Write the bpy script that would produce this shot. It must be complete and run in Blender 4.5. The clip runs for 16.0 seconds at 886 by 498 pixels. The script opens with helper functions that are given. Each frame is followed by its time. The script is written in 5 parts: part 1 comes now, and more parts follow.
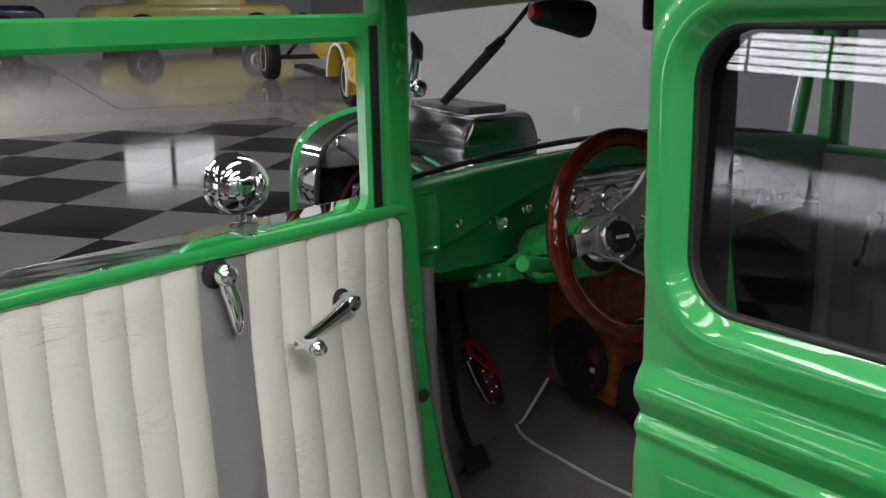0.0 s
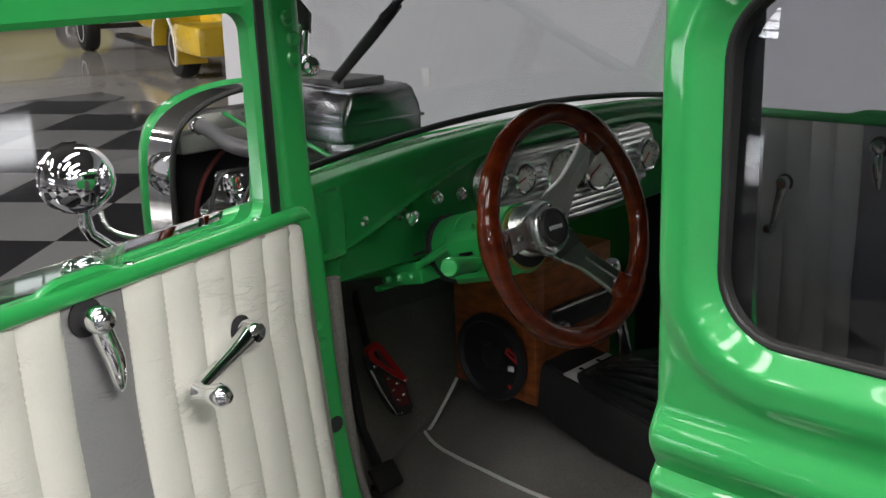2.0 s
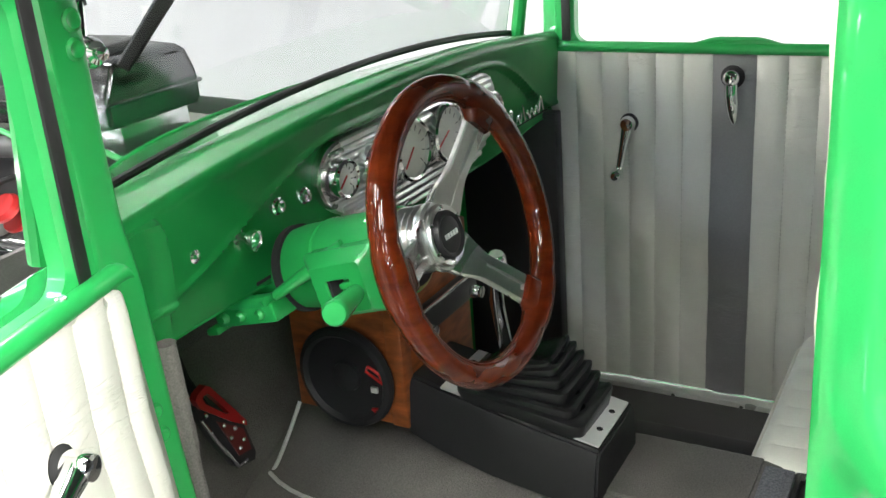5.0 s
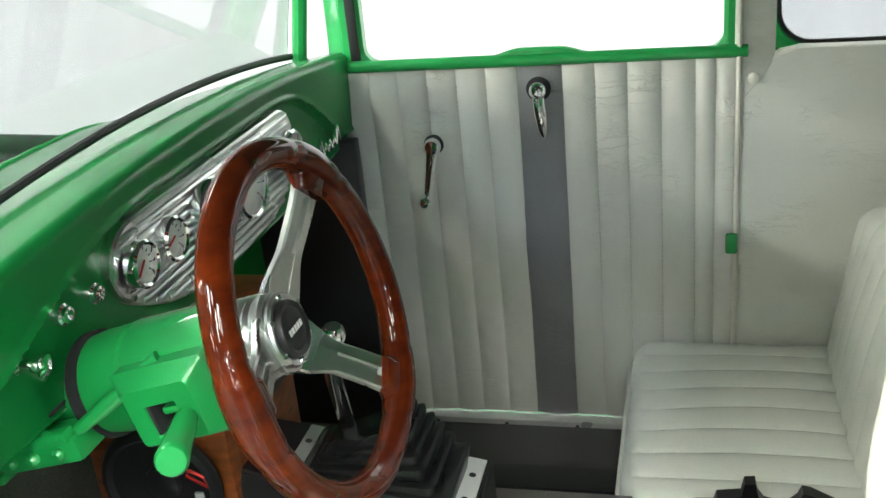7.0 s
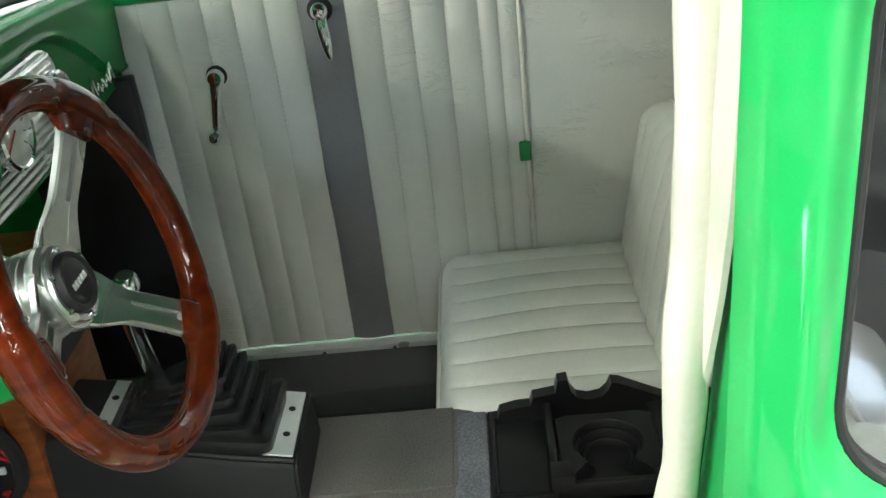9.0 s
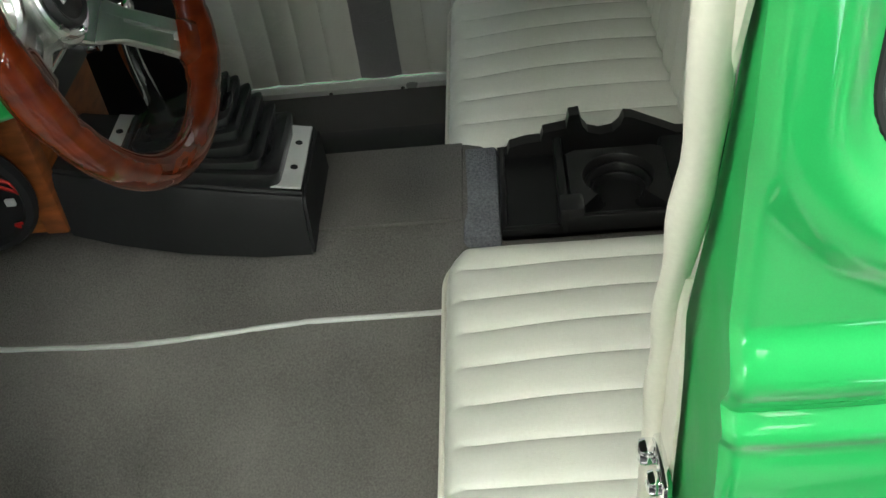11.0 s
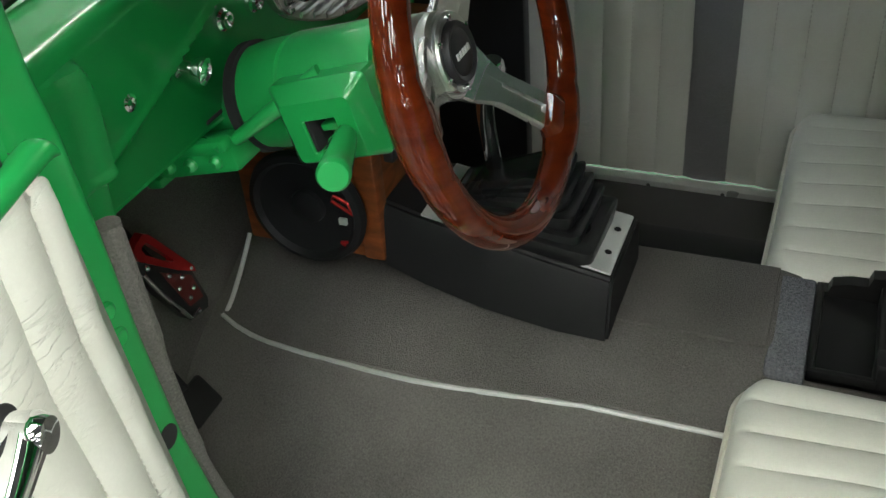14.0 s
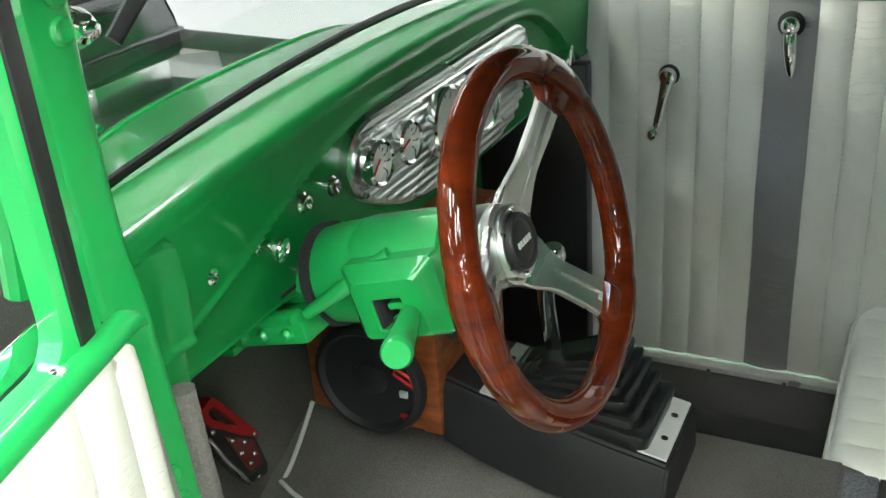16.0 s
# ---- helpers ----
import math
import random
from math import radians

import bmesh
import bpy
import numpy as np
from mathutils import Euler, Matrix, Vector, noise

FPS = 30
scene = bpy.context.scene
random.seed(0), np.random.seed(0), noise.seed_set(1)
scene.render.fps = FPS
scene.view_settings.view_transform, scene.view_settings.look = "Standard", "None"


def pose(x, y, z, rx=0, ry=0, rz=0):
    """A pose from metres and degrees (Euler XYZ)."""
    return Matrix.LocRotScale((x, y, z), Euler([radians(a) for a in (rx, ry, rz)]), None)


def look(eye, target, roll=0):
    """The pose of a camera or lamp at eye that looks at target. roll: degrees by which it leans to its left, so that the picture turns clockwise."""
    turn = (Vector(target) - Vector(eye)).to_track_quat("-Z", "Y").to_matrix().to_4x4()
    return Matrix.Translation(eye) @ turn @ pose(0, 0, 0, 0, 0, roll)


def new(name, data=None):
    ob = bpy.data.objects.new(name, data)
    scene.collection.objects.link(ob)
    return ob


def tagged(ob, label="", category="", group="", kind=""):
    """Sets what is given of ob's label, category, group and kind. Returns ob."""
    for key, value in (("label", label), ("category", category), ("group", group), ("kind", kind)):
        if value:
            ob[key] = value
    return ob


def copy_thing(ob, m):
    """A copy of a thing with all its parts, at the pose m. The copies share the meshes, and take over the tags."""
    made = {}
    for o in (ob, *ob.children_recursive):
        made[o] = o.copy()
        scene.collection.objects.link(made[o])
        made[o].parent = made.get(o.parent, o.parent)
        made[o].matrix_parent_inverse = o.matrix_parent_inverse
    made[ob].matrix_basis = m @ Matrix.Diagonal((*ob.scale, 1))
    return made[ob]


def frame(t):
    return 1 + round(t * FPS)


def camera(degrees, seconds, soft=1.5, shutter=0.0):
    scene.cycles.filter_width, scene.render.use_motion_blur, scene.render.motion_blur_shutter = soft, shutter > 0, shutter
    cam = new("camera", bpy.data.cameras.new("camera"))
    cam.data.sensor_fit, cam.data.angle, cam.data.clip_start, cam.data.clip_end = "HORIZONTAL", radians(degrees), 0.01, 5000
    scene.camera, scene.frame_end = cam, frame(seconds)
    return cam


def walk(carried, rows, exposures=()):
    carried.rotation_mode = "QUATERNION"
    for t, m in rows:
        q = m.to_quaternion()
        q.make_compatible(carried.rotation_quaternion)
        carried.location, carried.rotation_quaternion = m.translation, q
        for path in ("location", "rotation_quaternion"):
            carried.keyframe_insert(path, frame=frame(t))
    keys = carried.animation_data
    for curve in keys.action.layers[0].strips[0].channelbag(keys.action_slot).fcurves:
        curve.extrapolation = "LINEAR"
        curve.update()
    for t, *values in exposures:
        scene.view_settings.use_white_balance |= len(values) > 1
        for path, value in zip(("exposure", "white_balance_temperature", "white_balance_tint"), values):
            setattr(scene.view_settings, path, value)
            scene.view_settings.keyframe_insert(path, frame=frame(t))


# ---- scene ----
cam = camera(48.2, 16.0)
PATH = [
    (0, (-1.506, -1.082, 1.449), (-0.396, 0.517, 0.989), -1.0),
    (0.5, (-1.49, -1.024, 1.45), (-0.298, 0.511, 0.975), -1.5),
    (1, (-1.474, -0.958, 1.452), (-0.227, 0.525, 0.959), -1.7),
    (1.5, (-1.456, -0.879, 1.451), (-0.156, 0.554, 0.945), -2.0),
    (2, (-1.439, -0.82, 1.453), (-0.097, 0.56, 0.911), -2.3),
    (2.5, (-1.418, -0.763, 1.456), (-0.029, 0.552, 0.872), -2.5),
    (3, (-1.392, -0.7, 1.457), (0.044, 0.552, 0.849), -2.9),
    (3.2, (-1.377, -0.667, 1.459), (0.08, 0.549, 0.829), -2.8),
    (5.3, (-1.246, -0.423, 1.482), (0.397, 0.455, 0.755), -4.7),
    (5.5, (-1.232, -0.404, 1.486), (0.43, 0.433, 0.754), -4.7),
    (6, (-1.188, -0.356, 1.489), (0.521, 0.373, 0.751), -5.1),
    (6.5, (-1.149, -0.319, 1.495), (0.602, 0.288, 0.741), -5.5),
    (7, (-1.113, -0.29, 1.501), (0.668, 0.192, 0.728), -5.8),
    (7.5, (-1.099, -0.281, 1.5), (0.704, 0.081, 0.713), -6.0),
    (8, (-1.098, -0.288, 1.497), (0.713, -0.018, 0.692), -6.3),
    (8.5, (-1.098, -0.294, 1.492), (0.705, -0.118, 0.644), -6.5),
    (9, (-1.093, -0.298, 1.484), (0.669, -0.188, 0.545), -6.8),
    (9.5, (-1.093, -0.297, 1.481), (0.608, -0.217, 0.432), -7.0),
    (10, (-1.087, -0.296, 1.465), (0.54, -0.205, 0.306), -7.4),
    (12.3, (-1.09, -0.277, 1.431), (0.244, 0.021, -0.029), -8.7),
    (12.5, (-1.089, -0.268, 1.432), (0.251, 0.089, -0.01), -8.2),
    (13, (-1.091, -0.249, 1.437), (0.263, 0.252, 0.053), -6.8),
    (13.5, (-1.093, -0.241, 1.444), (0.31, 0.365, 0.154), -6.0),
    (14, (-1.092, -0.236, 1.457), (0.383, 0.438, 0.287), -5.3),
    (14.5, (-1.094, -0.233, 1.469), (0.44, 0.492, 0.41), -5.0),
    (15, (-1.098, -0.231, 1.477), (0.468, 0.539, 0.5), -4.8),
    (15.5, (-1.104, -0.235, 1.484), (0.483, 0.57, 0.57), -4.6),
    (16, (-1.118, -0.253, 1.486), (0.476, 0.588, 0.619), -4.5),
]
# The car stands nose-down by a little over two degrees; all of it, and the camera beside it, is given in the car's own axes.
RAKE = pose(0, 0, 0, -2.3)
EXPOSURES = [(0.0, -1.0, 6500, 14), (1.5, -0.75, 6500, 14), (3.0, -0.25, 6500, 13), (4.2, 0.6, 6500, 9), (5.5, 1.05, 6500, 7), (6.5, 1.05, 6500, 4), (8.0, 1.05, 6400, 1), (9.0, 0.85, 6400, -1), (10.0, 0.72, 6450, 1), (12.5, -0.3, 6550, 3), (13.0, -0.3, 6550, 4), (14.0, 0.28, 6500, 4), (15.0, 0.7, 6450, 2), (16.0, 1.1, 6450, 2)]
walk(cam, [(t, RAKE @ look(eye, target, roll)) for t, eye, target, roll in PATH], EXPOSURES)

# ---- light: a closed showroom under fluorescent fixtures ----
world = bpy.data.worlds.new("showroom")
scene.world = world
world.use_nodes = True
world.node_tree.nodes["Background"].inputs["Color"].default_value = (0.9, 0.95, 1.0, 1)
world.node_tree.nodes["Background"].inputs["Strength"].default_value = 0.05
CEILING = 4.2      # the level that the fixtures hang from their long rods
TOP = 5.6          # underside of the roof
NORTH = 28.6
# fixtures that carry an area lamp, set unseen to light car and hall: x, y, watts, and whether its tubes are cool white
# the cool pair stands in for an unseen bluish source lighting the passenger door
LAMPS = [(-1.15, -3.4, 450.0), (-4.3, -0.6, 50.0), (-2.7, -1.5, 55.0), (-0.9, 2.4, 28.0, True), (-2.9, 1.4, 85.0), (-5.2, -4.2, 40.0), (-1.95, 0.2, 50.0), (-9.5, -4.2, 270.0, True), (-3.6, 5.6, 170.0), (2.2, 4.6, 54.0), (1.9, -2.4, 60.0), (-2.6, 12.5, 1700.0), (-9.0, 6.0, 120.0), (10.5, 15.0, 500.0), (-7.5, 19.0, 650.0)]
# further rows of the same fixtures
FAR = [(x, y) for x in (-3.4, -6.2, -9.0, -12.0) for y in (-6.5, -2.2, 2.8, 7.6)]


# ---- helpers ----
def finish(name, bm, material, parent=None, label="", smooth=35):
    me = bpy.data.meshes.new(name)
    bmesh.ops.recalc_face_normals(bm, faces=bm.faces)
    bm.to_mesh(me)
    bm.free()
    if smooth:
        me.polygons.foreach_set("use_smooth", [True] * len(me.polygons))
        me.set_sharp_from_angle(angle=radians(smooth))
    for m in (material if isinstance(material, (list, tuple)) else [material]):
        me.materials.append(m)
    ob = new(name, me)
    if parent:
        ob.parent = parent
    if label:
        ob["label"] = label
    return ob


def part(name, bm, material, parent, label="", smooth=35):
    return finish(name, bm, material, parent, label, smooth)


def thing(name, label, category, group="", kind="", m=None):
    ob = new(name)
    ob.empty_display_size = 0.05
    ob.matrix_basis = RAKE if m is None else m
    return tagged(ob, label, category, group, kind)


def hull(bm, verts):
    return [bm.verts.new(v) for v in verts]


def add_box(bm, lo, hi, bevel=0.0, m=None, segments=2):
    """A box between two corners, with rounded edges."""
    b = bmesh.new()
    bmesh.ops.create_cube(b, size=1)
    for v in b.verts:
        v.co = Vector([lo[i] + (v.co[i] + 0.5) * (hi[i] - lo[i]) for i in range(3)])
    if bevel:
        bmesh.ops.bevel(b, geom=b.edges[:], offset=bevel, segments=segments, profile=0.5, affect="EDGES")
    return merge(bm, b, m)


def merge(bm, b, m=None):
    if m is not None:
        bmesh.ops.transform(b, matrix=m, verts=b.verts)
    me = bpy.data.meshes.new("tmp")
    b.to_mesh(me)
    b.free()
    bm.from_mesh(me)
    bpy.data.meshes.remove(me)
    return bm


def box(lo, hi, bevel=0.0, m=None, segments=2):
    return add_box(bmesh.new(), lo, hi, bevel, m, segments)


def add_rings(bm, rings, closed=False, caps=True):
    """A skin over rings of points; each ring is a loop."""
    rows = [hull(bm, r) for r in rings]
    n = len(rows[0])
    pairs = list(zip(rows, rows[1:])) + ([(rows[-1], rows[0])] if closed else [])
    for a, b in pairs:
        for i in range(n):
            j = (i + 1) % n
            bm.faces.new((a[i], a[j], b[j], b[i]))
    if caps and not closed:
        bm.faces.new(rows[0][::-1])
        bm.faces.new(rows[-1])
    return bm


def add_tube(bm, points, radius, sides=12, closed=False, flat=1.0):
    """A round bar along points; radius is one number or one for each point."""
    pts = [Vector(p) for p in points]
    n = len(pts)
    radii = radius if isinstance(radius, (list, tuple)) else [radius] * n
    rings, up = [], None
    for i, p in enumerate(pts):
        a = pts[(i - 1) % n] if closed or i else p
        b = pts[(i + 1) % n] if closed or i < n - 1 else p
        d = (b - a).normalized()
        if up is None:
            up = d.orthogonal().normalized()
        up = (up - d * up.dot(d)).normalized()
        side = d.cross(up)
        rings.append([p + radii[i] * (math.cos(2 * math.pi * k / sides) * up + flat * math.sin(2 * math.pi * k / sides) * side) for k in range(sides)])
    return add_rings(bm, rings, closed)


def tube(points, radius, sides=12, closed=False, flat=1.0):
    return add_tube(bmesh.new(), points, radius, sides, closed, flat)


def add_lathe(bm, profile, m=None, sides=32):
    """A turned form: (radius, height) pairs round the z axis, then moved by m."""
    b = bmesh.new()
    rings = [[(max(r, 1e-4) * math.cos(2 * math.pi * k / sides), max(r, 1e-4) * math.sin(2 * math.pi * k / sides), h) for k in range(sides)] for r, h in profile]
    add_rings(b, rings)
    return merge(bm, b, m)


def lathe(profile, m=None, sides=32):
    return add_lathe(bmesh.new(), profile, m, sides)


def add_grid(bm, us, vs, f):
    rows = [[bm.verts.new(f(u, v)) for v in vs] for u in us]
    for a, b in zip(rows, rows[1:]):
        for i in range(len(vs) - 1):
            bm.faces.new((a[i], a[i + 1], b[i + 1], b[i]))
    return rows


def span(a, b, n):
    return [a + (b - a) * i / n for i in range(n + 1)]


def smoothstep(a, b, x):
    t = min(1, max(0, (x - a) / (b - a)))
    return t * t * (3 - 2 * t)


def aim(p, q):
    """A pose at p whose z axis points at q."""
    d = Vector(q) - Vector(p)
    return Matrix.Translation(p) @ d.to_track_quat("Z", "Y").to_matrix().to_4x4()


def bend(points, n=8):
    """A smooth line through points."""
    pts = [Vector(p) for p in points]
    out = []
    for i in range(len(pts) - 1):
        a, b, c, d = pts[max(i - 1, 0)], pts[i], pts[i + 1], pts[min(i + 2, len(pts) - 1)]
        for k in range(n):
            t = k / n
            out.append(0.5 * (2 * b + (c - a) * t + (2 * a - 5 * b + 4 * c - d) * t * t + (3 * b - a - 3 * c + d) * t ** 3))
    return out + [pts[-1]]


def rounded_rect(w, h, r, n=6, cx=0.0, cy=0.0):
    """Points round a rectangle with round corners, in a plane."""
    out = []
    for k, (sx, sy) in enumerate(((1, 1), (-1, 1), (-1, -1), (1, -1))):
        for i in range(n + 1):
            a = math.pi / 2 * (k + i / n)
            out.append((cx + sx * (w / 2 - r) + r * math.cos(a), cy + sy * (h / 2 - r) + r * math.sin(a)))
    return out


# ---- materials ----
def material(name):
    m = bpy.data.materials.new(name)
    m.use_nodes = True
    nt = m.node_tree
    return m, nt, nt.nodes["Principled BSDF"]


def node(nt, kind, **values):
    n = nt.nodes.new(kind)
    for key, value in values.items():
        n.inputs[key.replace("_", " ")].default_value = value
    return n


def textured(name, color, rough=0.5, metal=0.0, scale=40.0, vary=0.15, bump=0.1, distance=0.002, coat=0.0, coarse=3.0, rough_vary=0.1, stretch=(1, 1, 1), spec=0.5, sheen=0.0):
    """A surface with two sizes of variation in its colour, roughness and relief."""
    m, nt, p = material(name)
    at = node(nt, "ShaderNodeTexCoord")
    mp = node(nt, "ShaderNodeMapping", Scale=stretch)
    nt.links.new(at.outputs["Object"], mp.inputs["Vector"])
    fine = node(nt, "ShaderNodeTexNoise", Scale=scale, Detail=6.0, Roughness=0.65)
    big = node(nt, "ShaderNodeTexNoise", Scale=coarse, Detail=3.0)
    for n in (fine, big):
        nt.links.new(mp.outputs["Vector"], n.inputs["Vector"])
    add = node(nt, "ShaderNodeMath")
    add.operation = "ADD"
    nt.links.new(fine.outputs["Fac"], add.inputs[0])
    nt.links.new(big.outputs["Fac"], add.inputs[1])
    ramp = node(nt, "ShaderNodeMapRange", From_Min=0.6, From_Max=1.4, To_Min=1 - vary, To_Max=1 + vary)
    nt.links.new(add.outputs[0], ramp.inputs["Value"])
    mul = node(nt, "ShaderNodeVectorMath")
    mul.operation = "SCALE"
    mul.inputs[0].default_value = color
    nt.links.new(ramp.outputs["Result"], mul.inputs["Scale"])
    nt.links.new(mul.outputs["Vector"], p.inputs["Base Color"])
    rr = node(nt, "ShaderNodeMapRange", From_Min=0.3, From_Max=0.7, To_Min=max(0.02, rough - rough_vary), To_Max=min(1, rough + rough_vary))
    nt.links.new(big.outputs["Fac"], rr.inputs["Value"])
    nt.links.new(rr.outputs["Result"], p.inputs["Roughness"])
    p.inputs["Metallic"].default_value = metal
    p.inputs["Specular IOR Level"].default_value = spec
    p.inputs["Coat Weight"].default_value = coat
    p.inputs["Coat Roughness"].default_value = 0.03
    p.inputs["Sheen Weight"].default_value = sheen
    if bump:
        b = node(nt, "ShaderNodeBump", Strength=bump, Distance=distance)
        nt.links.new(fine.outputs["Fac"], b.inputs["Height"])
        nt.links.new(b.outputs["Normal"], p.inputs["Normal"])
    return m


GREEN = textured("green paint", (0.018, 0.31, 0.070), 0.42, 0.12, 900, 0.10, 0.0, coat=1.0, coarse=2.0, rough_vary=0.03, spec=0.3)
GREEN_DULL = textured("unpolished green paint", (0.016, 0.30, 0.068), 0.5, 0.0, 500, 0.15, 0.05, 0.0005, coarse=9.0, spec=0.3)
VINYL = textured("white vinyl", (0.61, 0.61, 0.555), 0.42, 0, 260, 0.05, 0.18, 0.001, coarse=6)


def creased(m, depth):
    """Adds the fine cross creases of worn vinyl to a material's relief."""
    nt = m.node_tree
    p = nt.nodes["Principled BSDF"]
    at = node(nt, "ShaderNodeTexCoord")
    mp = node(nt, "ShaderNodeMapping", Scale=(1.0, 1.0, 4.5), Rotation=(0.12, 0.10, 0.0))
    nt.links.new(at.outputs["Object"], mp.inputs["Vector"])
    line = node(nt, "ShaderNodeTexNoise", Scale=11.0, Detail=4.0, Roughness=0.6, Distortion=0.4)
    nt.links.new(mp.outputs["Vector"], line.inputs["Vector"])
    off = node(nt, "ShaderNodeMath")
    off.operation = "SUBTRACT"
    off.inputs[1].default_value = 0.5
    nt.links.new(line.outputs["Fac"], off.inputs[0])
    fold = node(nt, "ShaderNodeMath")
    fold.operation = "ABSOLUTE"
    nt.links.new(off.outputs[0], fold.inputs[0])
    groove = node(nt, "ShaderNodeMapRange", From_Min=0.0, From_Max=0.035, To_Min=0.0, To_Max=1.0)
    nt.links.new(fold.outputs[0], groove.inputs["Value"])
    patch = node(nt, "ShaderNodeTexNoise", Scale=9.0, Detail=2.0)
    nt.links.new(at.outputs["Object"], patch.inputs["Vector"])
    mask = node(nt, "ShaderNodeMapRange", From_Min=0.48, From_Max=0.62, To_Min=0.0, To_Max=0.7)
    nt.links.new(patch.outputs["Fac"], mask.inputs["Value"])
    b = node(nt, "ShaderNodeBump", Distance=depth)
    nt.links.new(mask.outputs["Result"], b.inputs["Strength"])
    nt.links.new(groove.outputs["Result"], b.inputs["Height"])
    first = p.inputs["Normal"].links[0].from_socket
    nt.links.new(first, b.inputs["Normal"])
    nt.links.new(b.outputs["Normal"], p.inputs["Normal"])
    return m


SEAT_VINYL = textured("white seat vinyl", (0.62, 0.62, 0.56), 0.42, 0, 260, 0.06, 0.2, 0.001, coarse=6)
GREY_VINYL = textured("grey vinyl", (0.20, 0.20, 0.205), 0.4, 0, 260, 0.12, 0.2, 0.001, coarse=6)
creased(VINYL, 0.0012)
creased(GREY_VINYL, 0.0012)
PIPING = textured("ivory piping", (0.62, 0.60, 0.52), 0.5, 0, 200, 0.08, 0.1, 0.001)
THREAD = textured("seam thread", (0.45, 0.44, 0.40), 0.7, 0, 300, 0.1, 0.1, 0.0005)
CARPET = textured("dark grey carpet", (0.085, 0.081, 0.078), 0.95, 0, 420, 0.45, 0.9, 0.004, coarse=4, spec=0.1, sheen=0.15)
MAT = textured("worn grey mat", (0.135, 0.128, 0.118), 0.9, 0, 380, 0.6, 1.0, 0.003, coarse=4, spec=0.15)
SPECKLED = textured("speckled grey carpet", (0.16, 0.165, 0.18), 0.95, 0, 260, 0.9, 1.0, 0.004, spec=0.1)
CHROME = textured("chrome", (0.86, 0.87, 0.88), 0.05, 1, 60, 0.02, 0.0, rough_vary=0.02)
ALUMINIUM = textured("polished aluminium", (0.72, 0.73, 0.72), 0.26, 1, 160, 0.06, 0.04, 0.0005, rough_vary=0.06)
BRUSHED = textured("brushed aluminium", (0.60, 0.61, 0.60), 0.3, 1, 90, 0.1, 0.06, 0.0005, stretch=(1, 12, 1))
BLACK = textured("black plastic", (0.014, 0.014, 0.015), 0.42, 0, 320, 0.2, 0.12, 0.0006)
CUP_PLASTIC = textured("black moulded plastic", (0.007, 0.007, 0.0075), 0.38, 0, 260, 0.2, 0.15, 0.0006, spec=0.35)
RUBBER = textured("black rubber", (0.010, 0.010, 0.010), 0.55, 0, 200, 0.2, 0.1, 0.001)
LEATHER = textured("black leather boot", (0.012, 0.012, 0.013), 0.3, 0, 220, 0.2, 0.35, 0.0012)
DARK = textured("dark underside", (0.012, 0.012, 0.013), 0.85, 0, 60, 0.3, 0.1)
DULL_RED = textured("dull dark red", (0.10, 0.012, 0.01), 0.6, 0, 120, 0.2, 0.05)
RED = textured("red anodised metal", (0.45, 0.02, 0.02), 0.35, 0.5, 200, 0.1, 0.05)
WALL = textured("white painted wall", (0.64, 0.645, 0.67), 0.55, 0, 90, 0.03, 0.06, 0.001, coarse=0.6)
WALL_GREY = textured("grey painted wall", (0.45, 0.45, 0.46), 0.6, 0, 60, 0.06, 0.05, 0.001, coarse=0.5)
CEILING_PAINT = textured("dark grey ceiling paint", (0.10, 0.10, 0.10), 0.9, 0, 40, 0.05, 0.05)
HOSE = textured("grey rubber hose", (0.06, 0.06, 0.062), 0.5, 0, 120, 0.2, 0.1)
YELLOW = textured("yellow paint", (0.75, 0.50, 0.02), 0.3, 0, 300, 0.05, 0.0, coat=1.0)
OLIVE = textured("olive yellow paint", (0.42, 0.38, 0.12), 0.35, 0, 300, 0.05, 0.0, coat=0.8)
NAVY = textured("dark blue paint", (0.02, 0.03, 0.08), 0.3, 0, 300, 0.05, 0.0, coat=0.8)
WHITE_ENAMEL = textured("white enamel", (0.8, 0.8, 0.78), 0.35, 0, 200, 0.04, 0.02)
TRIM_METAL = textured("dull bright trim metal", (0.82, 0.82, 0.80), 0.36, 0.6, 200, 0.08, 0.05, 0.0006)
PLATE = textured("bright zinc plate", (0.78, 0.78, 0.77), 0.35, 0.5, 300, 0.06, 0.03)


def wood(name, dark, light, rough, coat):
    m, nt, p = material(name)
    at = node(nt, "ShaderNodeTexCoord")
    mp = node(nt, "ShaderNodeMapping", Scale=(4, 4, 11))
    nt.links.new(at.outputs["Object"], mp.inputs["Vector"])
    n = node(nt, "ShaderNodeTexNoise", Scale=6.0, Detail=8.0, Roughness=0.5, Distortion=0.3)
    nt.links.new(mp.outputs["Vector"], n.inputs["Vector"])
    ramp = nt.nodes.new("ShaderNodeValToRGB")
    ramp.color_ramp.elements[0].position, ramp.color_ramp.elements[0].color = 0.28, (*dark, 1)
    ramp.color_ramp.elements[1].position, ramp.color_ramp.elements[1].color = 0.70, (*light, 1)
    nt.links.new(n.outputs["Fac"], ramp.inputs["Fac"])
    nt.links.new(ramp.outputs["Color"], p.inputs["Base Color"])
    p.inputs["Roughness"].default_value = rough
    p.inputs["Specular IOR Level"].default_value = 0.0 if coat > 0.5 else 0.4
    p.inputs["Coat Weight"].default_value = coat
    p.inputs["Coat Roughness"].default_value = 0.02
    p.inputs["Coat IOR"].default_value = 1.42
    return m


MAHOGANY = wood("varnished mahogany", (0.040, 0.0050, 0.0018), (0.105, 0.0155, 0.0036), 0.6, 1.0)
